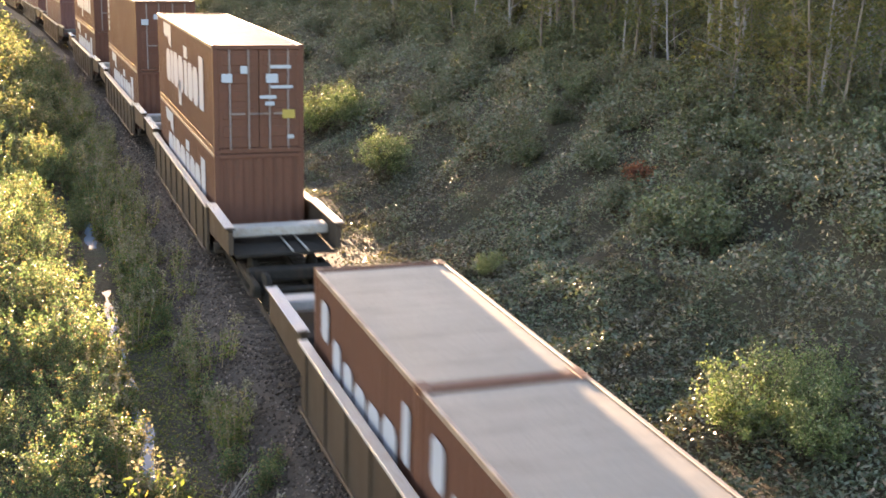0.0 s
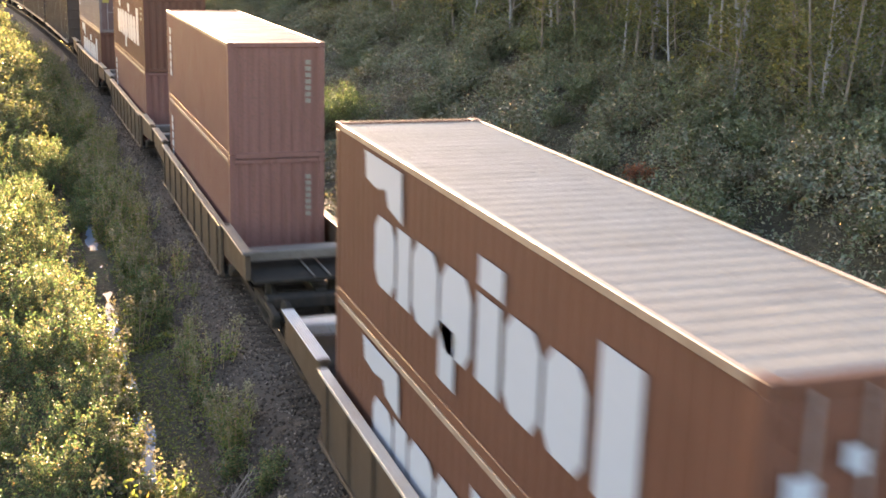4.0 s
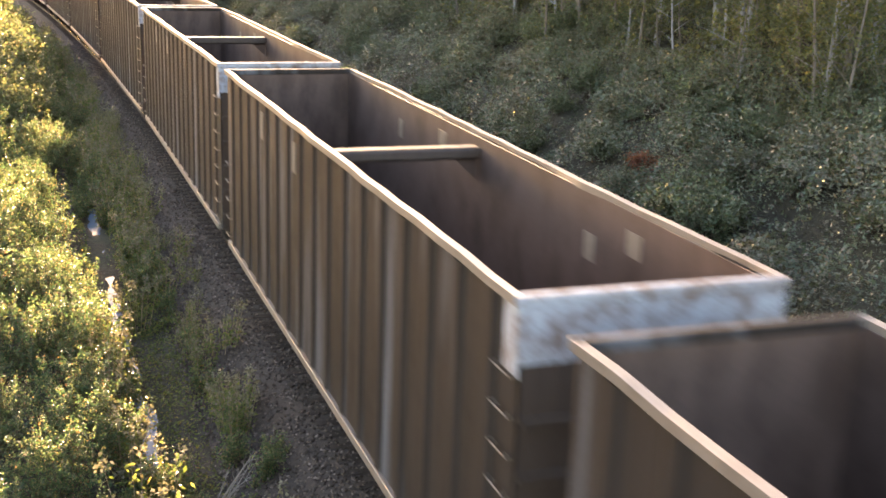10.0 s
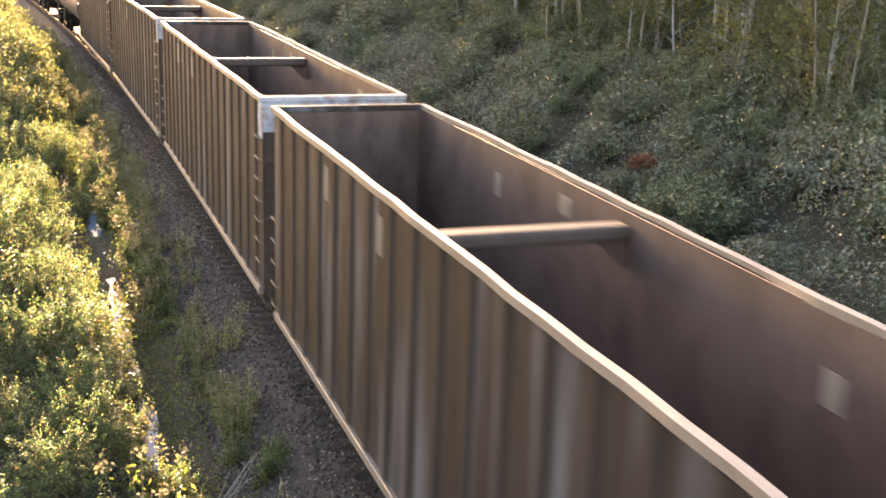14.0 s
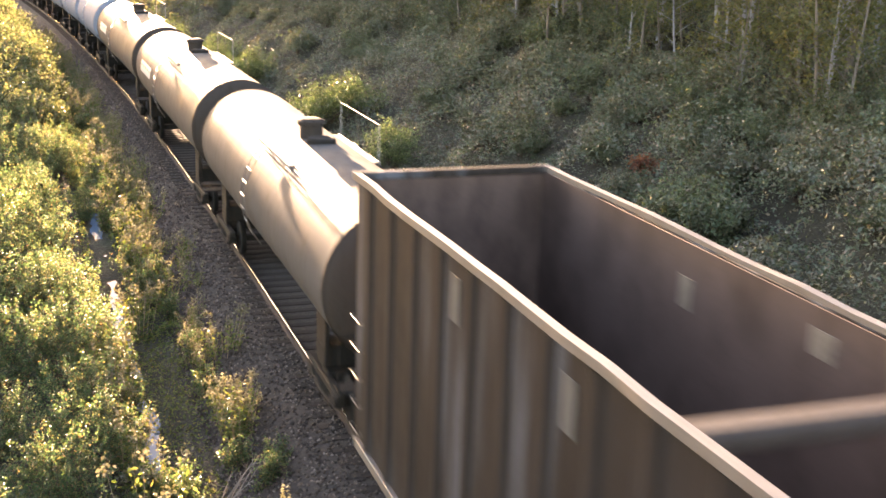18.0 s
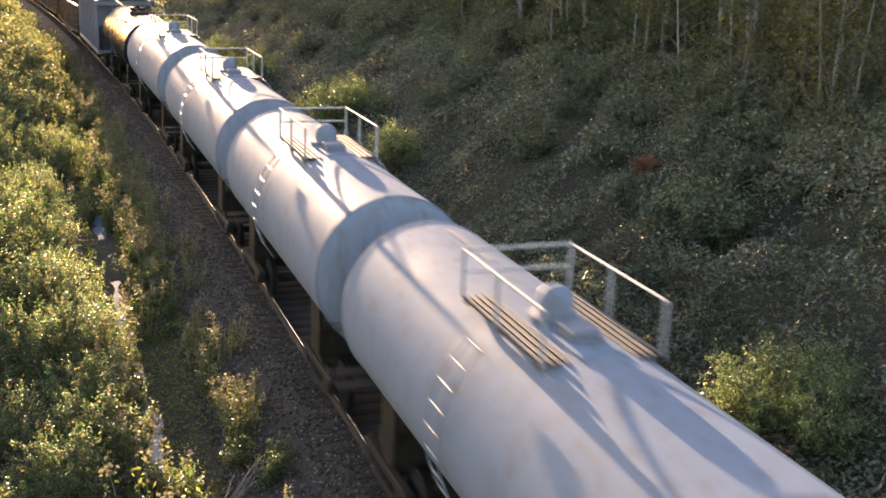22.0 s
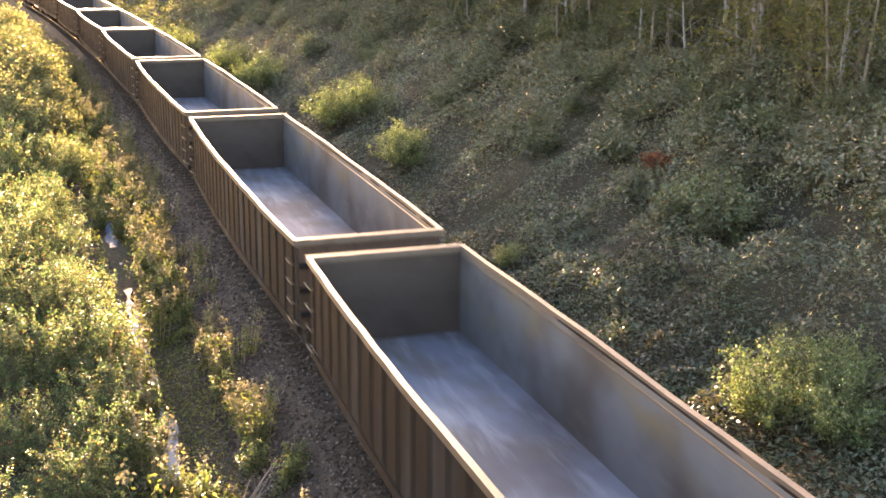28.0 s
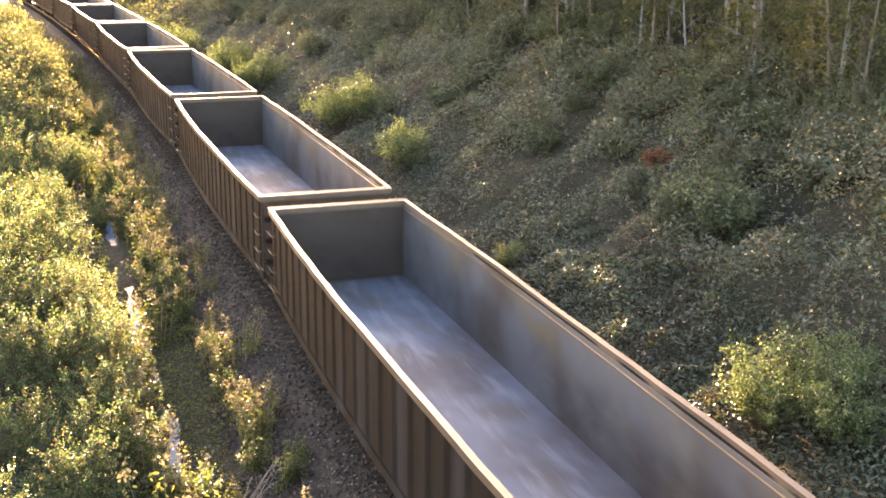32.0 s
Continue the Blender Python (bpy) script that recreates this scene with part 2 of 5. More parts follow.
PATCH = painted_steel("pale_patch", (0.21, 0.165, 0.125), (0.12, 0.085, 0.065), 0.6, 0.6, False)
RIM = painted_steel("worn_rim", (0.165, 0.138, 0.118), (0.09, 0.066, 0.052), 0.5, 0.45, False)
RIM_LOW = painted_steel("worn_low_rim", (0.108, 0.083, 0.065), (0.062, 0.042, 0.032), 0.55, 0.5, False)
BAND = painted_steel("chalky_band", (0.30, 0.325, 0.37), (0.130, 0.070, 0.046), 0.6, 0.75, False)
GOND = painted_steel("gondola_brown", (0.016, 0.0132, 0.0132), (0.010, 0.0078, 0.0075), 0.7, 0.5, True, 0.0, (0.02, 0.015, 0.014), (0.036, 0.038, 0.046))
def dusty_steel(name, base, dark, pale, tan, scratch=(5, 0.45, 1), rough=0.5):
    """Scoured plate: dark and tan blotches, and long pale scrapes along the car."""
    m, nt, b = material(name)
    w = coords(nt)
    big = noise_of(nt, w, 0.55, 4, 0.55)
    col = mixed(nt, base, dark, ramp(nt, big, ((0.44, (0, 0, 0)), (0.62, (0.9, 0.9, 0.9)))).outputs[0])
    soil = noise_of(nt, coords(nt, (1, 0.6, 1.4)), 0.8, 5, 0.6)
    col = mixed(nt, col, tan, ramp(nt, soil, ((0.5, (0, 0, 0)), (0.68, (0.85, 0.85, 0.85)))).outputs[0])
    lines = noise_of(nt, coords(nt, scratch), 1.0, 7, 0.7)
    col = mixed(nt, col, pale, ramp(nt, lines, ((0.5, (0, 0, 0)), (0.72, (0.8, 0.8, 0.8)))).outputs[0])
    fine = noise_of(nt, w, 22)
    col = mixed(nt, col, tuple(c * 0.5 for c in dark), ramp(nt, fine, ((0.55, (0, 0, 0)), (0.8, (0.5, 0.5, 0.5)))).outputs[0])
    nt.links.new(col, b.inputs["Base Color"])
    nt.links.new(ramp(nt, lines, ((0.3, (rough + 0.15,) * 3), (0.7, (rough - 0.12,) * 3))).outputs[0], b.inputs["Roughness"])
    bumped(nt, b, big, 0.5, 0.06)
    return m


# the inner end plates' shade is put into this darker base colour
GOND_ENDSHADE = painted_steel("shaded_end_lining", (0.060, 0.048, 0.042), (0.038, 0.028, 0.023), 0.6, 0.6, False, patch=(0.7, 0.7, 1.0))
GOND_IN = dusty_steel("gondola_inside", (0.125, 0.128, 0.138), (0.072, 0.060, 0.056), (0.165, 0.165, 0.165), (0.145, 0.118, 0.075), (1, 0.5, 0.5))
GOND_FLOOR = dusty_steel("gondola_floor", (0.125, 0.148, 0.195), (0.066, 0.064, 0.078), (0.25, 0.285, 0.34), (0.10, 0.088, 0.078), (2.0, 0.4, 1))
GOND_END = painted_steel("gondola_end_rust", (0.085, 0.058, 0.045), (0.05, 0.032, 0.024), 0.7, 0.6)
TAN = painted_steel("tan_tank_paint", (0.080, 0.080, 0.081), (0.047, 0.042, 0.039), 0.66, 0.5, True, 0.0, (0.061, 0.057, 0.054))
BLACK = painted_steel("black_tank_paint", (0.007, 0.0095, 0.015), (0.009, 0.010, 0.013), 0.26, 0.3, True, 0.0, (0.007, 0.008, 0.012), (0.034, 0.050, 0.078))
# dark brown puts the tan heads' shade into colour; also serves manways and lids
HEAD_SHADE = painted_steel("head_shade_brown", (0.05, 0.04, 0.034), (0.03, 0.024, 0.02), 0.75, 0.4, True, 0.0, (0.03, 0.025, 0.02))
TANK_WHITE = painted_steel("white_tank_paint", (0.195, 0.225, 0.280), (0.140, 0.126, 0.116), 0.65, 0.42, True, 0.0, (0.16, 0.17, 0.185))
CEMENT = painted_steel("light_grey_paint", (0.16, 0.175, 0.21), (0.122, 0.118, 0.125), 0.55, 0.3)
WALK_GREY = painted_steel("galvanised_grating", (0.105, 0.105, 0.122), (0.07, 0.062, 0.06), 0.6, 0.4, False)
PLATFORM = painted_steel("dark_grating", (0.040, 0.040, 0.043), (0.034, 0.025, 0.02), 0.7, 0.5, False)
WALK_SLAT = painted_steel("walkway_steel", (0.105, 0.082, 0.07), (0.06, 0.042, 0.034), 0.6, 0.5, False)
BLACK.node_tree.nodes["Principled BSDF"].inputs["Specular IOR Level"].default_value = 0.03
for steel in (HOPPER, GOND, GOND_END, WELL_BROWN, STEEL_DARK, HEAD_SHADE):
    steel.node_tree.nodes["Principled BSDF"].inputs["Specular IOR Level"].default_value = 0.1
for steel in (OXIDE, OXIDE_PINK, MAUVE, PLUM, GOND_IN, GOND_ENDSHADE, HOPPER_IN, CEMENT):
    steel.node_tree.nodes["Principled BSDF"].inputs["Specular IOR Level"].default_value = 0.22
TAN.node_tree.nodes["Principled BSDF"].inputs["Specular IOR Level"].default_value = 0.05
TANK_WHITE.node_tree.nodes["Principled BSDF"].inputs["Specular IOR Level"].default_value = 0.012
YELLOW = plain("yellow_decal", (0.30, 0.23, 0.05), 0.5)
STICKER = plain("white_decal", (0.30, 0.35, 0.42), 0.45, vary=0.06)


# ---- mesh building ----
class Shape:
    """Collects boxes, tubes and sheets into one mesh."""

    def __init__(self):
        self.v, self.f = [], []

    def add(self, verts, faces):
        k = len(self.v)
        self.v += [tuple(p) for p in verts]
        self.f += [tuple(i + k for i in f) for f in faces]
        return self

    def box(self, x0, x1, y0, y1, z0, z1):
        return self.add([(x, y, z) for z in (z0, z1) for y in (y0, y1) for x in (x0, x1)],
                        [(0, 2, 3, 1), (4, 5, 7, 6), (0, 1, 5, 4), (2, 6, 7, 3), (0, 4, 6, 2), (1, 3, 7, 5)])

    def bevelled(self, x0, x1, y0, y1, z0, z1, c=0.02):
        """A box with cut edges all round."""
        bm = bmesh.new()
        bmesh.ops.create_cube(bm, size=1.0)
        for v in bm.verts:
            v.co = Vector(((x0 + x1) / 2 + v.co.x * (x1 - x0), (y0 + y1) / 2 + v.co.y * (y1 - y0), (z0 + z1) / 2 + v.co.z * (z1 - z0)))
        bmesh.ops.bevel(bm, geom=bm.edges[:], offset=c, segments=1, affect="EDGES", profile=0.5)
        bm.verts.index_update()
        self.add([v.co for v in bm.verts], [[v.index for v in f.verts] for f in bm.faces])
        bm.free()
        return self

    def tube(self, points, r, n=8, caps=True, r1=None):
        pts = [Vector(p) for p in points]
        rings = []
        for i, p in enumerate(pts):
            d = (pts[min(i + 1, len(pts) - 1)] - pts[max(i - 1, 0)]).normalized()
            side = d.cross(Vector((0, 0, 1)) if abs(d.z) < 0.9 else Vector((1, 0, 0))).normalized()
            up = side.cross(d)
            rad = r if r1 is None else r + (r1 - r) * i / (len(pts) - 1)
            rings.append([p + (side * math.cos(2 * math.pi * k / n) + up * math.sin(2 * math.pi * k / n)) * rad for k in range(n)])
        faces = [(i * n + k, i * n + (k + 1) % n, (i + 1) * n + (k + 1) % n, (i + 1) * n + k) for i in range(len(rings) - 1) for k in range(n)]
        if caps:
            faces += [tuple(range(n))[::-1], tuple(range((len(rings) - 1) * n, len(rings) * n))]
        return self.add([p for ring in rings for p in ring], faces)

    def lathe(self, profile_pts, axis, origin=(0, 0, 0), n=32):
        """Turn (radius, along) pairs round the axis 'x', 'y' or 'z'."""
        vs = []
        for r, a in profile_pts:
            for k in range(n):
                c, s = r * math.cos(2 * math.pi * k / n), r * math.sin(2 * math.pi * k / n)
                p = {"x": (a, c, s), "y": (c, a, s), "z": (c, s, a)}[axis]
                vs.append([p[i] + origin[i] for i in range(3)])
        m = len(profile_pts)
        return self.add(vs, [(i * n + k, i * n + (k + 1) % n, (i + 1) * n + (k + 1) % n, (i + 1) * n + k) for i in range(m - 1) for k in range(n)])

    def lifted(self, d):
        self.v = [(x - d, y, z + d * 0.3) for x, y, z in self.v]
        return self

    def strip(self, line, offset):
        """A thick sheet: a line of points, doubled by the offset vector, into a wall of quads."""
        n, o = len(line), Vector(offset)
        a = [Vector(p) for p in line]
        return self.add(a + [p + o for p in a], [(i, i + 1, n + i + 1, n + i) for i in range(n - 1)])

    def mesh(self, name, smooth=False):
        me = bpy.data.meshes.new(name)
        me.from_pydata(self.v, [], self.f)
        bm = bmesh.new()
        bm.from_mesh(me)
        bmesh.ops.recalc_face_normals(bm, faces=bm.faces)
        bm.to_mesh(me)
        bm.free()
        if smooth:
            me.polygons.foreach_set("use_smooth", [True] * len(me.polygons))
        me.update()
        return me


def part(name, shape, mat, parent=None, label="", at=None, smooth=False):
    """One mesh object under a thing or part; a mesh may be given again to be shared."""
    me = shape if isinstance(shape, bpy.types.Mesh) else shape.mesh(name, smooth)
    if not me.materials:
        me.materials.append(mat)
    ob = new(name, me)
    ob.parent = parent
    if at is not None:
        ob.matrix_basis = at if isinstance(at, Matrix) else Matrix.Translation(at)
    if label:
        ob["label"] = label
    return ob


def quick_mesh(name, verts, faces, mat):
    """A mesh from whole arrays: verts (n, 3), faces (m, k)."""
    me = bpy.data.meshes.new(name)
    k = faces.shape[1]
    me.vertices.add(len(verts))
    me.vertices.foreach_set("co", verts.astype(np.float32).ravel())
    me.loops.add(faces.size)
    me.loops.foreach_set("vertex_index", faces.astype(np.int32).ravel())
    me.polygons.add(len(faces))
    me.polygons.foreach_set("loop_start", np.arange(0, faces.size, k, dtype=np.int32))
    me.polygons.foreach_set("loop_total", np.full(len(faces), k, dtype=np.int32))
    me.update(calc_edges=True)
    me.materials.append(mat)
    return me


rng = np.random.default_rng(7)


def leaves(points, size, droop=0.5, aspect=0.55, fold=0.25, flat=1.0):
    """Folded leaf blades at the points: verts (5 each) and faces (two quads' worth of triangles)."""
    n = len(points)
    d = rng.normal(size=(n, 3))
    d[:, 2] = (d[:, 2] * 0.6 - droop * 0.4) * flat
    d /= np.linalg.norm(d, axis=1, keepdims=True)
    up = rng.normal(size=(n, 3)) * 0.7 * flat + (0, 0, 1.0)
    side = np.cross(d, up)
    side /= np.linalg.norm(side, axis=1, keepdims=True) + 1e-9
    nor = np.cross(side, d)
    L = (size * rng.uniform(0.6, 1.35, n))[:, None]
    W = L * aspect * 0.5
    base, tip, mid = points, points + d * L, points + d * L * 0.45
    v = np.stack([base, mid + side * W + nor * W * fold, tip, mid - side * W + nor * W * fold], 1).reshape(-1, 3)
    i = np.arange(n)[:, None] * 4
    f = np.concatenate([i + (0, 1, 2), i + (0, 2, 3)])
    return v, f


# ---- ground ----
def axis_steps(parts):
    out = []
    for a, b, step in parts:
        out += list(np.arange(a, b, step))
    return np.array(out + [parts[-1][1]])


def build_ground():
    xs = axis_steps(((-1500, -100, 200), (-100, -24, 8), (-24, -9, 1.0), (-9, 8, 0.3), (8, 32, 0.8), (32, 104, 8), (104, 1500, 200)))
    ys = axis_steps(((-1500, -60, 120), (-60, 6, 4), (6, 70, 0.6), (70, 160, 1.5), (160, 400, 12), (400, 1600, 150)))
    X, Y = np.meshgrid(xs, ys)
    d = lateral(X, Y)
    Z = profile(d)
    wob = np.array([[noise.noise((x * 0.33, y * 0.33, 0)) + 0.5 * noise.noise((x * 1.3, y * 1.3, 3)) if -30 < x < 40 and 0 < y < 170 else 0 for x in xs] for y in ys])
    Z += wob * np.interp(np.abs(d), (2.4, 4, 8), (0.0, 0.12, 0.35))
    n = len(xs)
    i = (np.arange(len(ys) - 1)[:, None] * n + np.arange(n - 1)[None]).ravel()[:, None]
    me = quick_mesh("ground", np.stack([X, Y, Z], -1).reshape(-1, 3), i + np.array((0, 1, n + 1, n)), SOIL)
    me.polygons.foreach_set("use_smooth", [True] * len(me.polygons))
    tagged(new("ground", me), "dark earth of a railway cutting with a ditch and a bank", "ground", kind="structure")


def ground_z(x, y):
    return float(profile(lateral(np.array(x), np.array(y))))


def along(s, d):
    """World x, y for arrays of distance along and beside the track."""
    a = np.maximum(s - BEND, 0) / RADIUS
    return -RADIUS * (1 - np.cos(a)) + d * np.cos(a), np.minimum(s, BEND) + RADIUS * np.sin(a) + d * np.sin(a)


def ribbon(name, cross, s0, s1, mat, step=2.0):
    """A sheet with the cross-section (d, z) swept along the track."""
    ss = np.arange(s0, s1 + 0.01, step)
    v = np.array([place(s, d, z) for s in ss for d, z in cross])
    n = len(cross)
    i = (np.arange(len(ss) - 1)[:, None] * n + np.arange(n - 1)[None]).ravel()[:, None]
    return quick_mesh(name, v, i + np.array((0, 1, n + 1, n)), mat)


def build_track():
    track = tagged(new("railway_track"), "single railway track with worn steel rails on stone ballast", "railway track", kind="structure")
    part("ballast_bed", ribbon("ballast_bed", [(-3.15, -0.95), (-2.9, -0.74), (-1.7, -0.19), (1.7, -0.19), (2.9, -0.74), (3.15, -0.95)], -600, 700, BED, 4.0), BED, track, "grey crushed stone ballast")
    for side in (-0.753, 0.753):
        head = [(-0.02, -0.004), (-0.018, 0.001), (0.018, 0.001), (0.02, -0.004)]
        part("rail", ribbon("rail", [(side + a, z) for a, z in head], -600, 700, RAIL, 4.0), RAIL, track, "polished rail head")
        web = [(-0.068, -0.165), (-0.02, -0.14), (-0.012, -0.04), (-0.036, -0.035), (-0.036, -0.008), (-0.026, -0.003), (0.026, -0.003), (0.036, -0.008), (0.036, -0.035), (0.012, -0.04), (0.02, -0.14), (0.068, -0.165)]
        part("rail_web", ribbon("rail_web", [(side + a, z) for a, z in web], -600, 700, RAIL_SIDE, 4.0), RAIL_SIDE, track, "rusty rail web and foot")
    tie = Shape().bevelled(-1.3, 1.3, -0.11, 0.11, -0.36, -0.17, 0.015).mesh("sleeper")
    for k in range(280):
        s = 8 + k * 0.53
        x, y, h = on_track(s)
        part("sleeper", tie, WOOD, track, "", pose(x, y, 0, 0, 0, h + random.uniform(-0.6, 0.6)))
    # loose stones over the shoulder
    n = 26000
    s = 13 + 75 * rng.random(n) ** 1.5
    d = np.where(rng.random(n) < 0.85, rng.uniform(-3.2, -0.8, n), rng.uniform(1.2, 3.2, n))
    z = np.interp(np.abs(d), (1.7, 2.9, 3.2), (-0.19, -0.74, -0.95)) + rng.uniform(-0.015, 0.02, n)
    c = np.array([place(a, b, e) for a, b, e in zip(s, d, z)])
    octa = np.array([(1, 0, 0), (-1, 0, 0), (0, 1, 0), (0, -1, 0), (0, 0, 1), (0, 0, -1)], float)
    v = octa[None] * rng.uniform(0.6, 1.3, (n, 6, 1)) * rng.uniform(0.018, 0.045, (n, 1, 1)) + rng.normal(scale=0.006, size=(n, 6, 3)) + c[:, None]
    f = np.array([(0, 2, 4), (2, 1, 4), (1, 3, 4), (3, 0, 4), (2, 0, 5), (1, 2, 5), (3, 1, 5), (0, 3, 5)])
    tagged(new("ballast_stones", quick_mesh("ballast_stones", v.reshape(-1, 3), (np.arange(n)[:, None, None] * 6 + f[None]).reshape(-1, 3), STONE)),
           "loose grey crushed stones beside the rails", "gravel", kind="stuff")


def build_water():
    """Ditch water with an uneven, winding outline."""
    ss = np.arange(-20, 130, 0.35)
    mid = np.array([-4.15 + 0.3 * noise.noise((s * 0.5, 0, 2)) for s in ss])
    wide = np.array([0.13 + 0.15 * noise.noise((s * 0.6, 4, 1)) + 0.12 * noise.noise((s * 2.1, 9, 1)) for s in ss]).clip(0.03, 0.2)
    x0, y0 = along(ss, mid - wide)
    x1, y1 = along(ss, mid + wide)
    v = np.stack([np.stack([x0, y0, np.full_like(x0, -1.0)], 1), np.stack([x1, y1, np.full_like(x1, -1.0)], 1)], 1).reshape(-1, 3)
    i = np.arange(len(ss) - 1)[:, None] * 2
    tagged(new("water", quick_mesh("water", v, i + np.array((0, 1, 3, 2)), WATER)), "narrow winding strip of still ditch water", "water", kind="structure")


build_ground()
build_track()
build_water()


# ---- plants ----
def limb(shape, a, b, r0, r1, bend=0.15, n=5):
    a, b = Vector(a), Vector(b)
    mid = (a + b) / 2 + Vector([random.uniform(-1, 1) for _ in range(3)]) * (b - a).length * bend
    shape.tube([a.lerp(mid, t).lerp(mid.lerp(b, t), t) for t in (0, 0.33, 0.66, 1)], r0, n, False, r1)


def clump_points(n, centre, radius, hollow=0.5):
    d = rng.normal(size=(n, 3))
    d /= np.linalg.norm(d, axis=1, keepdims=True)
    r = radius * (hollow + (1 - hollow) * rng.random((n, 1)) ** 0.5) * rng.uniform(0.75, 1.15, (n, 1))
    return np.array(centre) + d * r * (1, 1, 0.85)


def make_shrub(name, height, spread, leaf, size, stems, per, label, mat_wood=TWIG, aspect=0.55, group="", sides=5, spires=0):
    """A many-stemmed bush: stems that fan out, side shoots, and leaves along every shoot."""
    root = tagged(new(name), label, "bush" if height > 1 else "weeds", group)
    wood, pts = Shape(), []
    for i in range(stems):
        a = random.uniform(0, 2 * math.pi)
        q = random.random() ** 0.55
        foot = Vector((math.cos(a), math.sin(a), 0)) * spread * 0.25 * q + Vector((0, 0, -0.12))
        top = Vector((math.cos(a) * spread * q, math.sin(a) * spread * q, height * random.uniform(0.55, 1.0) * math.sqrt(max(0.08, 1 - 0.85 * q * q))))
        bulge = Vector((top.x * 0.45, top.y * 0.45, top.z * 0.62))
        line = [foot.lerp(bulge, t).lerp(bulge.lerp(top, t), t) for t in (0, 0.25, 0.5, 0.75, 1)]
        wood.tube(line[::2], 0.006 + 0.004 * height, 3, False, 0.003)
        shoots = [(line[2], line[4])]
        for k in range(sides):
            t = random.uniform(1.0, 3.9)
            p = line[int(t)].lerp(line[int(t) + 1], t % 1)
            b = a + random.uniform(-1.5, 1.5)
            g = height * random.uniform(0.1, 0.26)
            e = p + Vector((math.cos(b) * g * 0.7, math.sin(b) * g * 0.7, g * random.uniform(0.15, 1.1)))
            if k % 2 == 0:
                wood.tube([p, e], 0.005, 3, False, 0.002)
            shoots.append((p, e))
        for p, e in shoots:
            u = rng.random((per, 1)) ** 0.8
            pts.append(np.array(p) + np.array(e - p) * u + rng.normal(scale=size * 0.75, size=(per, 3)))
    for i in range(spires):      # leading shoots that stand out of the crown
        a, q = random.uniform(0, 2 * math.pi), random.random() ** 0.6
        z = height * 0.86 * math.sqrt(max(0.1, 1 - 0.85 * q * q))
        foot = Vector((math.cos(a) * spread * q, math.sin(a) * spread * q, z * 0.8))
        tip = foot + Vector((math.cos(a) * 0.12 * height * q, math.sin(a) * 0.12 * height * q, height * random.uniform(0.2, 0.42)))
        wood.tube([foot, tip], 0.006, 3, False, 0.002)
        u = rng.random((per + 6, 1)) ** 0.9
        pts.append(np.array(foot) + np.array(tip - foot) * u + rng.normal(scale=size * 0.55, size=(per + 6, 3)))
    tagged(part("brushwood", wood, mat_wood, root), kind="stuff")
    v, f = leaves(np.concatenate(pts), size, aspect=aspect)
    part("crown", quick_mesh("crown", v, f, leaf), leaf, root)
    return root


def make_weed(label):
    """Upright dry stalks with sparse leaves and a fluffy seed head each."""
    root = tagged(new("weed_clump"), label, "weeds", "weeds along the ballast")
    stalk, leafy, heads = Shape(), [], []
    for i in range(15):
        a, q = random.uniform(0, 6.28), random.random() ** 0.6 * 0.4
        foot = Vector((math.cos(a) * q * 0.6, math.sin(a) * q * 0.6, -0.1))
        top = Vector((math.cos(a) * q * 1.3, math.sin(a) * q * 1.3, random.uniform(0.55, 1.25)))
        stalk.tube([foot, foot.lerp(top, 0.6) + Vector((0, 0, 0.05)), top], 0.007, 3, False, 0.003)
        u = rng.random((28, 1))
        leafy.append(np.array(foot) + np.array(top - foot) * (0.15 + 0.75 * u) + rng.normal(scale=0.055, size=(28, 3)))
        if i % 3:
            heads.append(np.array(top) + rng.normal(scale=(0.045, 0.045, 0.06), size=(26, 3)))
    tagged(part("brushwood", stalk, DRY, root), kind="stuff")
    v, f = leaves(np.concatenate(leafy), 0.095, aspect=0.42)
    tagged(part("foliage", quick_mesh("foliage", v, f, WEED), WEED, root), kind="stuff")
    v, f = leaves(np.concatenate(heads), 0.06, aspect=0.7)
    tagged(part("bloom", quick_mesh("bloom", v, f, SEED), SEED, root, "buff fluffy seeds"), kind="stuff")
    return root


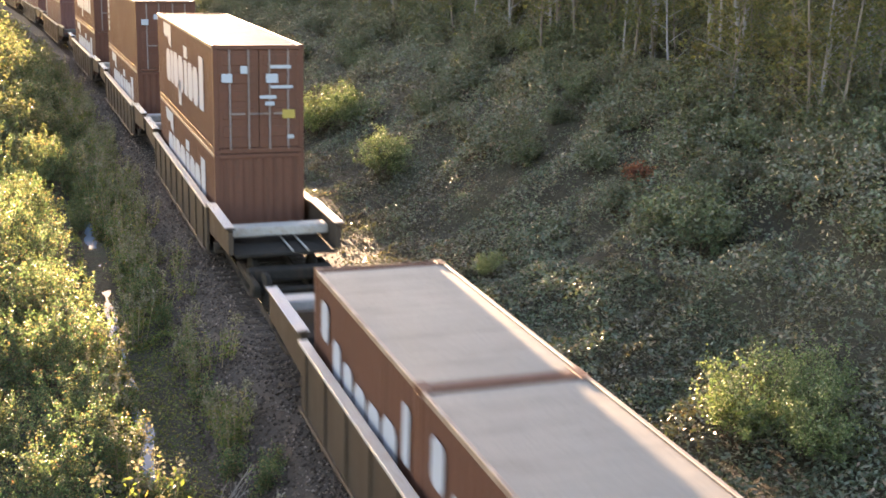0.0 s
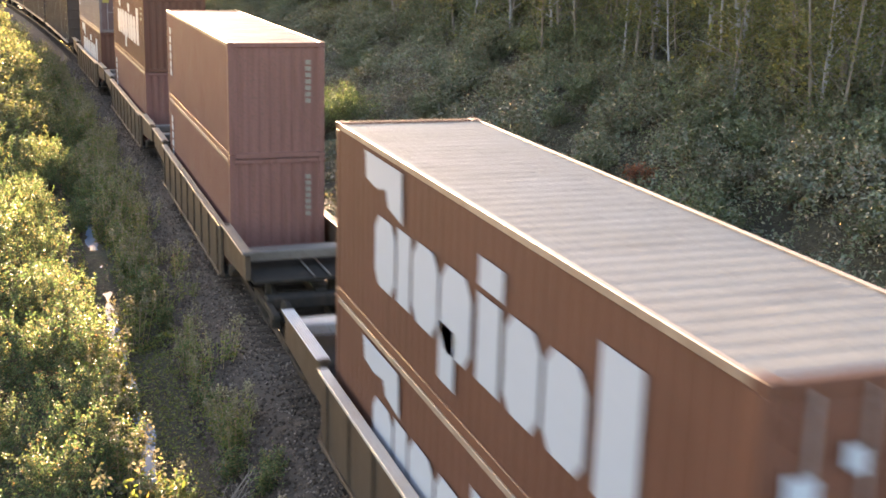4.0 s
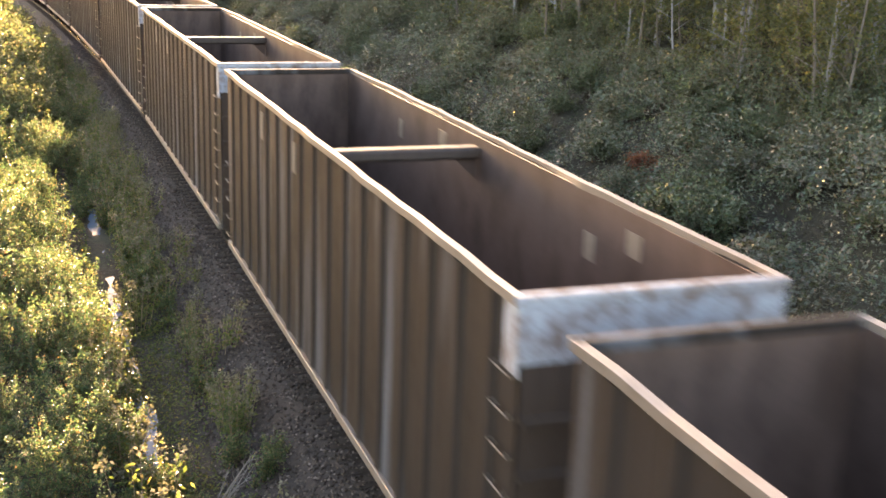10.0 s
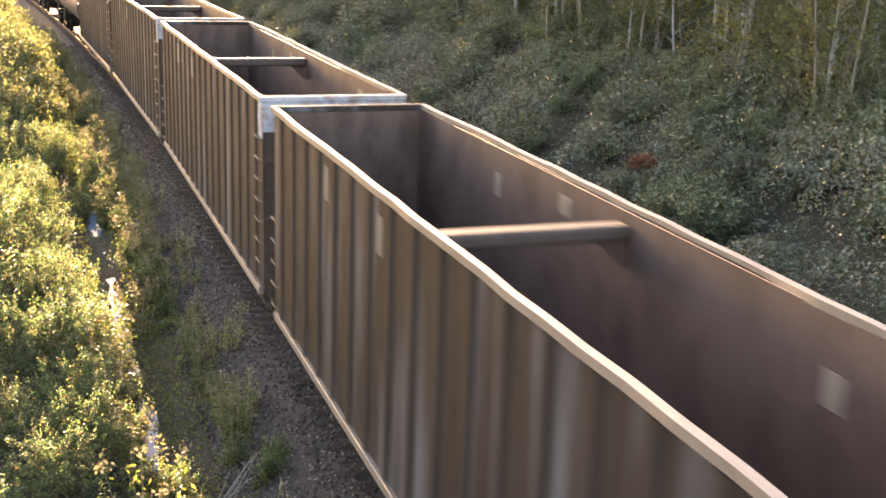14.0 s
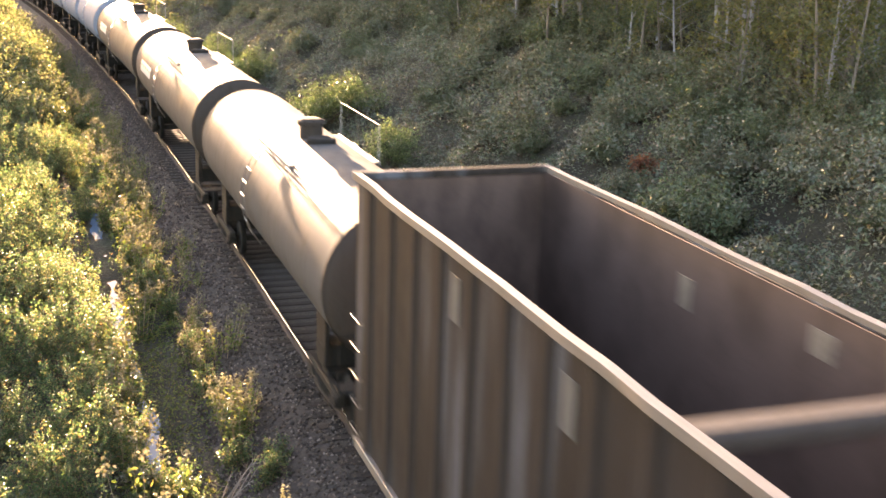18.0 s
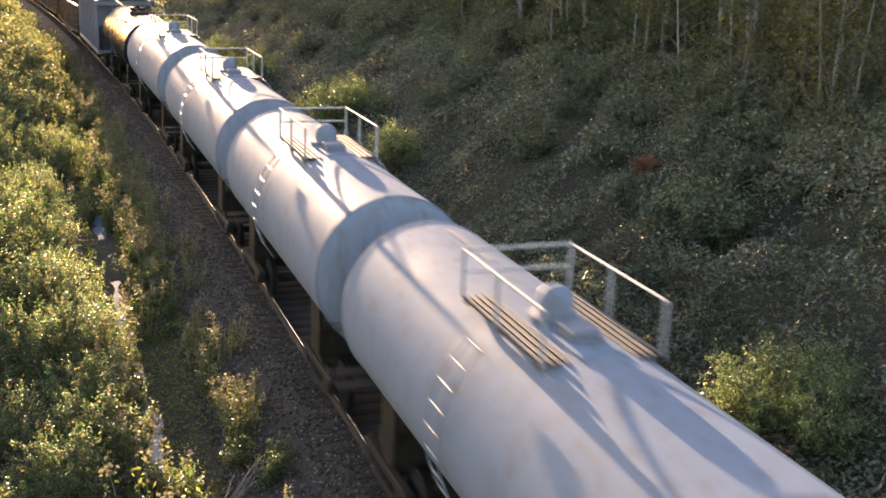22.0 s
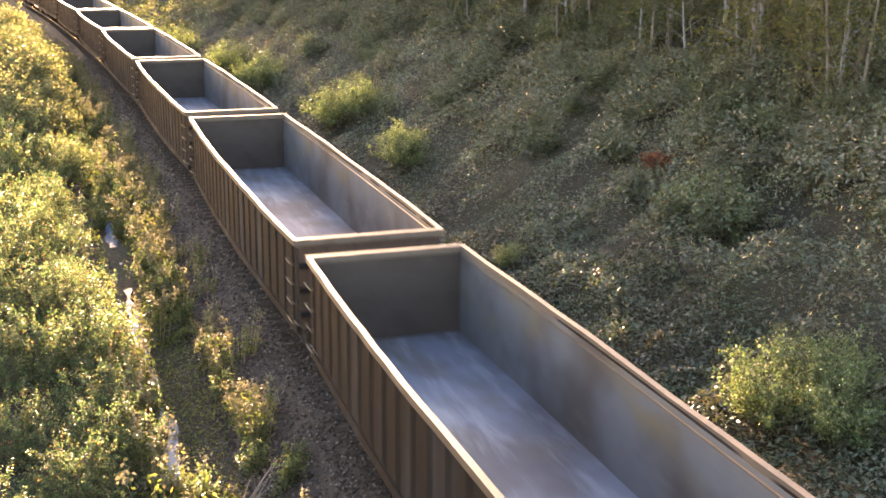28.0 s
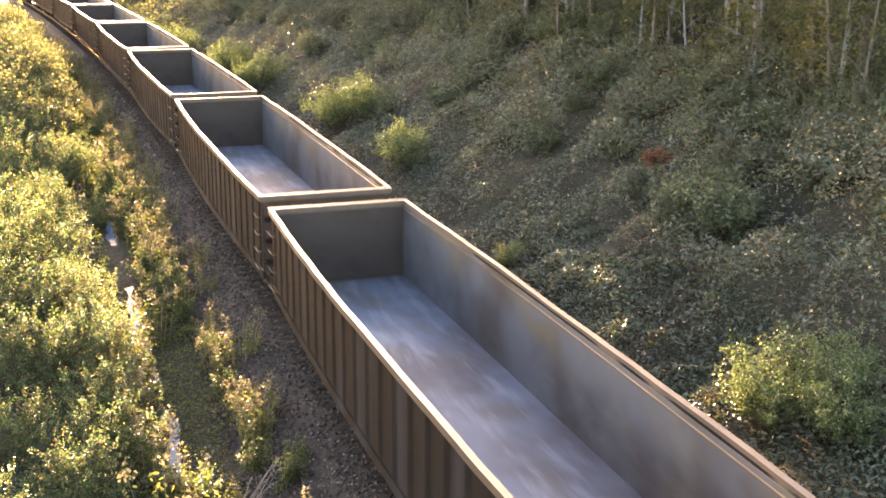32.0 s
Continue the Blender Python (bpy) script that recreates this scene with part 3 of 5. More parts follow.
def make_tree(height, label, bark, leaf=LEAF_TREE, lean=0.08, per=64, size=0.19, girth=1.0, boughs=17, low=0.1, fork=0.0):
    root = tagged(new("tree"), label, "tree", "trees on the bank")
    trunk, crown = Shape(), []
    top = Vector((random.uniform(-1, 1) * lean * height, random.uniform(-1, 1) * lean * height, height))
    limb(trunk, (0, 0, -0.3), top * 0.97, (0.04 + 0.0055 * height) * girth, 0.015, 0.04, 7)
    limbs = Shape()
    if fork:      # a second leader that parts from the trunk
        p = top * fork
        a = random.uniform(0, 6.28)
        limb(trunk, p, p + Vector((math.cos(a) * 0.13 * height, math.sin(a) * 0.13 * height, height * 0.5)), (0.03 + 0.0042 * height) * girth, 0.02, 0.06, 7)
    for i in range(boughs):
        q = low + (0.96 - low) * i / (boughs - 1)
        p = top * q
        a = random.uniform(0, 6.28)
        out = height * 0.17 * (1.1 - 0.7 * q) * random.uniform(0.6, 1.2)
        e = p + Vector((math.cos(a) * out, math.sin(a) * out, out * random.uniform(0.4, 1.1)))
        limb(limbs, p, e, (0.022 * (1.2 - q) + 0.006) * girth, 0.005, 0.1, 4)
        for t in (0.5, 0.8, 1.0):
            crown.append(clump_points(int(per * (0.4 if q < 0.3 else 0.9)), p.lerp(e, t) + Vector([random.uniform(-0.3, 0.3) for _ in range(3)]), 0.4 + 0.025 * height))
    part("trunk", trunk, bark, root)
    tagged(part("branchwork", limbs, bark, root), kind="stuff")
    v, f = leaves(np.concatenate(crown), size, aspect=0.75)
    part("crown", quick_mesh("crown", v, f, leaf), leaf, root)
    return root


def scatter(makers, spots):
    """Sets the made plants at the spots: the first ones themselves, then copies; the spot of the dead branch stays free."""
    spots = [q for q in spots if abs(q[0] + 3.0) > 0.5 or not 16.6 < q[1] < 18.9]
    for i, (x, y, s, dz) in enumerate(spots):
        m = pose(x, y, ground_z(x, y) + dz, 0, 0, random.uniform(0, 360)) @ Matrix.Scale(s, 4)
        if i < len(makers):
            makers[i].matrix_basis = m
        else:
            c = copy_thing(random.choice(makers), m)
            c.scale = (s, s, s)


def carpet(name, n, s0, s1, d0, d1, height, leaf, size, label, category, aspect=0.7, bias=1.35, clear=(), flat=1.0, mounds=0):
    """Leafy ground cover in mounds over a strip beside the track."""
    s = s0 + (s1 - s0) * rng.random(n) ** bias
    d = rng.uniform(d0, d1, n)
    for a, b, c, e in clear:      # open spots: from a to b along, c to e across
        gone = (s > a) & (s < b) & (d > c) & (d < e)
        s, d = s[~gone], d[~gone]
    n = len(s)
    x, y = along(s, d)
    hump = np.array([0.45 + 1.0 * noise.noise((p * 0.42, q * 0.42, 1)) + 0.5 * noise.noise((p * 1.5, q * 1.5, 5)) for p, q in zip(x, y)])
    if mounds:      # rounded thickets with dark hollows between them
        cs = s0 + (s1 - s0) * rng.random(mounds) ** bias
        cd, cr, ch = rng.uniform(d0, d1, mounds), rng.uniform(0.6, 1.9, mounds), rng.uniform(0.25, 1.45, mounds)
        best = np.zeros(n)
        for a, b, r, h in zip(cs, cd, cr, ch):
            near = np.abs(s - a) < r
            q = ((s[near] - a) ** 2 + (d[near] - b) ** 2) / r ** 2
            best[near] = np.maximum(best[near], h * np.sqrt(np.clip(1 - q, 0, 1)))
        hump = 0.25 * hump + 0.1 + best * np.array([0.95 + 0.9 * noise.noise((p * 0.17, q * 0.17, 8)) for p, q in zip(x, y)]).clip(0.35, 1.6)
        keep = rng.random(n) < np.interp(hump, (0.15, 0.45), (0.3, 1.0))
        s, d, x, y, hump = s[keep], d[keep], x[keep], y[keep], hump[keep]
        n = len(s)
    z = profile(d) + np.clip(hump, 0.06, 2) * height(d) * rng.uniform(0.45, 1.0, n) ** 0.7
    v, f = leaves(np.stack([x, y, z], 1), size, aspect=aspect, flat=flat)
    tagged(new(name, quick_mesh(name, v, f, leaf)), label, category, kind="stuff")


OPEN = ((27.5, 41, -4.5, -3.88), (20.9, 22.3, -4.3, -3.9))      # where the ditch water shows


def build_plants():
    # bushes left of the ditch
    kinds = [make_shrub("alder_bush", 2.5, 1.75, LEAF_LEFT, 0.058, 60, 28, "alder bush with green and yellowing autumn leaves", aspect=0.8, group="bushes along the ditch", spires=16) for _ in range(5)]
    thin = [make_shrub("alder_bush", 2.5, 1.75, LEAF_FAR, 0.105, 44, 15, "alder bush with yellowing autumn leaves", aspect=0.8, group="bushes along the ditch", spires=10) for _ in range(3)]
    near, far = [], []
    for row, step in ((-5.75, 1.75), (-7.5, 3.4)):
        for s in np.arange(14, 112, step):
            d = row + random.uniform(-0.45, 0.45) + np.interp(s, (55, 80), (0, 0.7)) - (0.35 if 28 < s < 42 else 0) + (0.25 if s < 28 else 0)
            p = place(s + random.uniform(-0.6, 0.6), d)
            (near if s < 48 else far).append((p.x, p.y, random.uniform(0.6, 0.95) * np.interp(s, (14, 20, 28, 45, 70), (0.58, 0.84, 1.06, 1.0, 1.45)) * (0.85 if row > -6 else 1.15), 0))
    random.shuffle(near)
    scatter(kinds, near)
    scatter(thin, far)
    carpet("undergrowth", 36000, 14, 110, -9, -4.5, lambda d: np.interp(d, (-9, -5.5, -4.6), (0.8, 0.7, 0.5)), LEAF_LEFT, 0.085, "yellow-green leafy undergrowth at the ditch's edge", "undergrowth", clear=OPEN)
    # weeds between ditch and ballast
    low = [make_weed("clump of yellowed weeds with buff seed heads beside the ballast") for _ in range(5)]
    spots = []
    for s in np.arange(15, 100, 0.42):
        d = random.choice((-2.4, -2.6, -2.85, -3.2, -3.6, -4.7)) + random.uniform(-0.2, 0.2)
        if any(a < s < b and c < d < e for a, b, c, e in OPEN):
            d = -3.3
        if d < -4.3 and any(a < s < b for a, b, c, e in OPEN):
            continue
        if s < 28 and -4.3 < d < -2.95:      # bare low strip beside the nearer ballast
            d = -2.6 + random.uniform(-0.2, 0.12)
            if random.random() < 0.45:
                continue
        p = place(s, d)
        spots.append((p.x, p.y, random.uniform(0.7, 1.25) * (0.85 if d > -2.9 else 1.1), 0))
    scatter(low, spots)
    young = [make_shrub("young_alder", 1.5, 0.5, LEAF_LEFT, 0.076, 18, 15, "young alder bush beside the ballast", group="young bushes along the ballast", spires=7) for _ in range(3)]
    spots = []
    for s in np.arange(16, 90, 1.6):
        p = place(s + random.uniform(-0.8, 0.8), (-3.25 if s > 28 else -2.65) + random.uniform(-0.45, 0.4) * (1.0 if s > 28 else 0.45))
        spots.append((p.x, p.y, random.uniform(0.55, 1.0) * (1.0 if s > 28 else 0.62), 0))
    spots += [(-2.45, 18.9, 0.6, 0), (-2.2, 19.5, 0.5, 0), (-3.9, 19.5, 0.62, 0), (-3.75, 18.6, 0.5, 0), (-4.3, 19.2, 0.7, 0)]
    for s in [a for a in np.arange(13, 110, 0.8) if not (20.8 < a < 22.4 or 27.5 < a < 40)]:
        p = place(s, (-4.15 if s > 28 else -4.45) + random.uniform(-0.3, 0.3))
        spots.append((p.x, p.y, random.uniform(0.4, 0.75), 0))
    scatter(young, spots)
    growth = "low yellowed weeds between ditch and ballast"
    carpet("weeds", 31000, 28, 105, -4.75, -2.5, lambda d: np.interp(d, (-4.75, -4.4, -4.1, -3.8, -3.2, -2.5), (0.9, 0.5, 0.3, 0.8, 0.9, 0.3)), WEED, 0.08, growth, "weeds", 0.45, clear=OPEN)
    carpet("weeds", 10000, 14, 28.5, -4.75, -2.5, lambda d: np.interp(d, (-4.75, -4.4, -4.1, -3.0, -2.75, -2.5), (0.9, 0.5, 0.2, 0.2, 0.45, 0.25)), WEED, 0.075, growth, "weeds", 0.45, 1.0, clear=OPEN)
    # bushes at the foot of the right bank
    kinds = [make_shrub("willow_bush", 2.1, 1.4, LEAF_SHRUB, 0.075, 62, 22, "sunlit yellow-green willow bush at the foot of a bank", group="bushes at the foot of the bank", spires=22) for _ in range(3)]
    spots = [(6.1, 17.4, 0.84, 0), (6.4, 41.5, 0.85, 0), (6.2, 51.5, 1.05, 0), (7.4, 50.2, 0.95, 0), (5.4, 66, 1.1, 0), (5.0, 74, 1.1, 0), (7.0, 16.9, 0.72, 0), (6.55, 15.9, 0.66, 0), (3.8, 88, 1.1, 0), (2.6, 99, 1.1, 0), (5.7, 29.3, 0.36, 0)]
    scatter(kinds, spots)
    carpet("verge_weeds", 30000, 10, 105, 2.6, 5.2, lambda d: np.interp(d, (2.6, 3.4, 5.2), (0.15, 0.4, 0.5)), LEAF_BRAMBLE, 0.1, "low green weeds between ballast and bank", "weeds", 0.5)
    # brambles over the bank, and shaded bushes below the trees
    carpet("brambles", 460000, 9, 105, 4.4, 22, lambda d: np.interp(d, (4.4, 6, 7.2, 8.5, 10, 14, 20), (0.28, 0.55, 0.8, 1.1, 1.5, 1.3, 0.9)), LEAF_BRAMBLE, 0.112, "tangled dark green brambles covering the shaded bank", "undergrowth", 0.46, 1.55, flat=0.95, mounds=760, clear=((18.8, 30, 4.8, 7.4),))
    carpet("low_brambles", 24000, 18.5, 30.5, 4.7, 8.0, lambda d: np.interp(d, (4.7, 6.5, 8.0), (0.3, 0.55, 0.85)), LEAF_BRAMBLE, 0.108, "low green brambles at the foot of the bank", "undergrowth", 0.46, 1.0)
    kinds = [make_shrub("hazel_bush", 1.9, 1.4, leaf, 0.105, 42, 18, "dark green bush on the shaded bank", group="bushes on the bank", spires=9) for leaf in (LEAF_HAZEL, LEAF_BRAMBLE, LEAF_HAZEL, LEAF_BRAMBLE)]
    spots = []
    for i in range(190):
        p = place(20 + 80 * random.random() ** 1.4, 8.5 + 8 * random.random() ** 0.7)
        spots.append((p.x, p.y, random.uniform(0.35, 0.95), 0))
    scatter(kinds, spots)
    # rough growth closing the far end of the cutting
    carpet("far_growth", 42000, 96, 175, 3.4, 26, lambda d: np.interp(d, (3.4, 6, 12), (0.6, 1.6, 2.4)), LEAF_FAR, 0.22, "yellow-green scrub along the far track", "undergrowth", 0.8, 1.0)
    carpet("far_scrub", 30000, 100, 175, -16, -3.2, lambda d: np.interp(d, (-16, -5, -3.2), (2.2, 1.8, 0.7)), LEAF_FAR, 0.22, "yellow-green scrub along the far track", "undergrowth", 0.8, 1.0)
    scatter([make_shrub("red_bush", 0.75, 0.5, LEAF_RED, 0.11, 12, 9, "small bush with red autumn leaves among brambles")], [(9.75, 28.7, 0.85, 0.75)])
    scatter([make_shrub("pale_bush", 1.0, 0.8, LEAF_PALE, 0.10, 14, 8, "bush with pale silvery leaves among brambles")], [(11.6, 24.0, 1.0, 0.4)])
    # undergrowth among the trees on the crest
    carpet("thicket", 70000, 24, 110, 13.5, 34, lambda d: np.interp(d, (13.5, 17, 26, 34), (1.2, 2.2, 3.6, 4.5)), LEAF_TREE, 0.16, "yellow-green thicket under the trees of the crest", "undergrowth", 0.75, 1.1)
    # trees on the bank
    trees = [make_tree(h, "slender tree with pale bark and thinning autumn leaves", b) for h, b in ((10, BARK_PALE), (12, BARK), (8.5, BARK), (11, BARK_PALE))]
    spots = []
    for i in range(44):
        p = place(random.uniform(26, 112), 14.6 + 18 * random.random() ** 1.5)
        spots.append((p.x, p.y, random.uniform(0.75, 1.2), 0))
    for i in range(9):
        p = place(random.uniform(85, 190), random.uniform(15, 23))
        spots.append((p.x, p.y, random.uniform(0.7, 1.0), 0))
    for i in range(16):
        p = place(random.uniform(70, 190), random.uniform(-40, -13))
        spots.append((p.x, p.y, random.uniform(0.6, 0.9), 0))
    scatter(trees, spots)
    tall = [make_tree(h, "tall thin-crowned tree beside the track", BARK_PALE, LEAF_TREE, 0.04, 80, 0.19, 1.2, 22) for h in (18, 20)]
    scatter(tall, [(*place(s, d).to_2d(), k, 0) for s, d, k in ((84, 15.4, 1.0), (92, 14.3, 1.0), (99, 15.8, 0.95), (106, 14.6, 1.0), (115, 15.9, 1.05), (90, 17.8, 0.95), (78, 15.3, 0.9), (110, 14.2, 0.95), (122, 15.0, 1.0))])
    stout = [make_tree(h, "grey-barked tree with a bare lower trunk on the crest", BARK_PALE, LEAF_TREE, 0.07, 60, 0.17, g, 14, 0.42, k) for h, g, k in ((11, 1.3, 0.12), (12, 1.0, 0.0), (10, 1.4, 0.2), (12, 1.1, 0.16))]
    scatter(stout, [(*place(s, d).to_2d(), k, 0) for s, d, k in ((33, 15.2, 0.95), (36.5, 16.4, 1.0), (39, 15.6, 1.0), (43, 17.0, 1.1), (46, 15.9, 1.0), (47.5, 16.6, 0.95), (50, 18.2, 1.1), (53, 16.4, 1.0), (56, 15.7, 0.9), (61, 17.2, 1.05), (66, 16.1, 1.0), (31, 17.5, 1.0), (29, 16.2, 0.9), (41, 19.5, 1.1), (72, 16.5, 1.0))])
    # trees added out of view, which keep the low sun off the bank
    shade_trees = [make_tree(h, "full-crowned tree added out of view to shade the bank", BARK, LEAF_TREE, 0.04, 120, 0.3, 1.2, 24, 0.12) for h in (17, 19)]
    spots = []
    for s, x0 in ((108, 10.8), (114, 10.6), (121, 10.9), (129, 10.8), (138, 11.1), (147, 11.4)):
        for k in range(7):
            spots.append((x0 + k * 3.1 + random.uniform(-0.5, 0.5), s + random.uniform(-2, 2), random.uniform(0.85, 1.1), 0))
    scatter(shade_trees, spots)
    poles = [make_tree(h, "thin young tree with grey bark on the bank's edge", b, LEAF_TREE, 0.22, 38, 0.125, 0.8, 12) for h, b in ((6, BARK), (7, BARK_PALE), (5, BARK), (6.5, BARK_PALE), (7.5, BARK))]
    spots = []
    for i in range(120):
        s = random.uniform(25, 92)
        p = place(s, 13.6 + 8 * random.random() ** 1.6)
        spots.append((p.x, p.y, random.uniform(0.7, 1.15), 0))
    scatter(poles, spots)
    # a bare fallen branch by the ballast
    branch = tagged(new("dead_branch"), "bare grey dead branch lying in weeds", "branch")
    wood = Shape()
    for k in range(6):      # bare stems that fan out, each with side twigs
        tip = Vector((random.uniform(0.35, 1.0), random.uniform(-0.2, 0.5), random.uniform(0.55, 1.05)))
        limb(wood, (0.04 * k, 0.02 * k, 0), tip, 0.015, 0.005, 0.08, 4)
        for q in (0.45, 0.6, 0.72, 0.84):
            b0 = tip * q
            limb(wood, b0, b0 + Vector((random.uniform(-0.15, 0.3), random.uniform(-0.25, 0.25), random.uniform(0.08, 0.3))), 0.006, 0.003, 0.1, 3)
    tagged(part("bough", wood, DEAD_WOOD, branch), kind="stuff")
    branch.matrix_basis = pose(-3.6, 17.9, -0.62)


build_plants()


# ---- train: shared pieces ----
wheel_mesh = Shape().lathe([(0.0, -0.07), (0.43, -0.07), (0.47, -0.055), (0.44, -0.03), (0.425, 0.07), (0.36, 0.07), (0.30, 0.02), (0.12, 0.04), (0.12, 0.09), (0.0, 0.09)], "x", n=24).mesh("wheel", True)
axle_mesh = Shape().tube([(-1.0, 0, 0), (1.0, 0, 0)], 0.08, 10).mesh("axle")
frame_shape = Shape()
frame_shape.bevelled(-0.09, 0.09, -1.15, 1.15, 0.52, 0.68, 0.03)
frame_shape.bevelled(-0.08, 0.08, -0.65, 0.65, 0.22, 0.34, 0.03)
for fy in (-0.88, 0.88):
    frame_shape.bevelled(-0.11, 0.11, fy - 0.2, fy + 0.2, 0.36, 0.62, 0.03)
    frame_shape.tube([(0, fy * 0.5, 0.3), (0, fy * 0.85, 0.5)], 0.07, 6)
for fy in (-0.15, 0.15):
    frame_shape.tube([(0, fy, 0.33), (0, fy, 0.53)], 0.09, 8)
frame_mesh = frame_shape.mesh("side_frame")
bolster_mesh = Shape().bevelled(-1.05, 1.05, -0.2, 0.2, 0.5, 0.78, 0.03).mesh("bolster")


def truck(parent, y):
    """A two-axle bogie: side frames, bolster, axles and wheels."""
    bogie = part("bogie", bolster_mesh, STEEL_DARK, parent, "black cast-steel bogie", (0, y, 0))
    for x in (-1.02, 1.02):
        part("side_frame", frame_mesh, STEEL_DARK, bogie, "", (x, 0, 0))
    for w in (-0.88, 0.88):
        part("axle", axle_mesh, STEEL_DARK, bogie, "", (0, w, 0.46))
        part("wheel", wheel_mesh, STEEL_DARK, bogie, "", (-0.75, w, 0.46))
        part("wheel", wheel_mesh, STEEL_DARK, bogie, "", pose(0.75, w, 0.46, 0, 0, 180))


def coupler(parent, y, sign):
    s = Shape().bevelled(-0.08, 0.08, min(y, y + sign * 0.5), max(y, y + sign * 0.5), 0.78, 0.98, 0.02)
    s.bevelled(-0.16, 0.16, min(y + sign * 0.4, y + sign * 0.68), max(y + sign * 0.4, y + sign * 0.68), 0.72, 1.04, 0.04)
    part("coupler", s, STEEL_DARK, parent, "black steel coupler")


def rungs(parent, x, y, z0, z1, gap=0.36, width=0.42, along="y", mat=None):
    """Ladder rungs, each a bent bar that stands off the wall."""
    out = 0.07 * (1 if x > 0 else -1)
    if along == "y":
        me = Shape().tube([(0, -width / 2, 0), (out, -width / 2, 0), (out, width / 2, 0), (0, width / 2, 0)], 0.011, 5).mesh("rung")
    else:
        me = Shape().tube([(-width / 2, 0, 0), (-width / 2, -0.07, 0), (width / 2, -0.07, 0), (width / 2, 0, 0)], 0.011, 5).mesh("rung")
    z = z0
    while z < z1:
        part("rung", me, mat or RIM, parent, "", (x, y, z))
        z += gap


def wavy_bar(x0, x1, y0, y1, z0, z1, amp=0.02, n=22, bow=None):
    """A long bar, knocked out of line here and there."""
    v, q = [], [0.0, 0.0]
    for i in range(n + 1):
        y = y0 + (y1 - y0) * i / n
        q = [q[0] * 0.6 + random.uniform(-amp, amp), q[1] * 0.6 + random.uniform(-amp, amp) * 0.8]
        e = 0.0 if i in (0, n) else 1.0
        b = bow(y) if bow else 0.0
        xa, xb, dz = x0 + q[0] * e + b, x1 + q[0] * e + b, q[1] * e
        v += [(xa, y, z0 + dz), (xa, y, z1 + dz), (xb, y, z1 + dz), (xb, y, z0 + dz)]
    f = [(4 * i + a, 4 * i + b, 4 * i + 4 + b, 4 * i + 4 + a) for i in range(n) for a, b in ((0, 1), (1, 2), (2, 3), (3, 0))]
    return Shape().add(v, f + [(0, 3, 2, 1), (4 * n, 4 * n + 1, 4 * n + 2, 4 * n + 3)])


# ---- containers ----
def corrugated(a0, a1, depth=0.028, pitch=0.28):
    """Points (along, out) of a trapezoid corrugation from a0 to a1."""
    n = max(1, round((a1 - a0) / pitch))
    p = (a1 - a0) / n
    pts = [(a0, 0.0)]
    for i in range(n):
        s = a0 + i * p
        pts += [(s + p * 0.25, 0.0), (s + p * 0.5, depth), (s + p * 0.75, depth), (s + p, 0.0)]
    return pts


def slab(x, y0, y1, z0, z1, t=0.006):
    return Shape().box(min(x, x + t), max(x, x + t), y0, y1, z0, z1)


def rounded(x, y0, y1, z0, z1, t=0.006):
    """A plate with cut corners, lying on the wall x."""
    c = min(y1 - y0, z1 - z0) * 0.2
    ring = [(y0 + c, z0), (y1 - c, z0), (y1, z0 + c), (y1, z1 - c), (y1 - c, z1), (y0 + c, z1), (y0, z1 - c), (y0, z0 + c)]
    v = [(x, y, z) for y, z in ring] + [(x + t, y, z) for y, z in ring]
    return Shape().add(v, [tuple(range(8)), tuple(range(8, 16))[::-1]] + [(i, (i + 1) % 8, 8 + (i + 1) % 8, 8 + i) for i in range(8)])


EMBLEM = ((10.4, 2.74), (8.55, 2.74), (8.5, 2.03), (9.15, 2.12), (9.3, 2.36), (9.75, 2.28), (10.3, 2.34))      # outline, (along, up)
BLOCKS = ((8.8, 9.8, 0.88, 1.92, 1), (8.1, 8.7, 0.9, 1.95, 0), (6.95, 8.0, 0.88, 1.98, 1), (5.75, 6.85, 0.88, 1.98, 1), (6.3, 6.87, 0.44, 1.2, 0), (4.85, 5.55, 0.9, 1.95, 0),
          (4.8, 5.54, 2.03, 2.38, 0), (3.75, 4.72, 0.88, 1.98, 1), (2.68, 3.65, 0.88, 1.98, 1), (1.65, 2.45, 0.9, 2.38, 0))


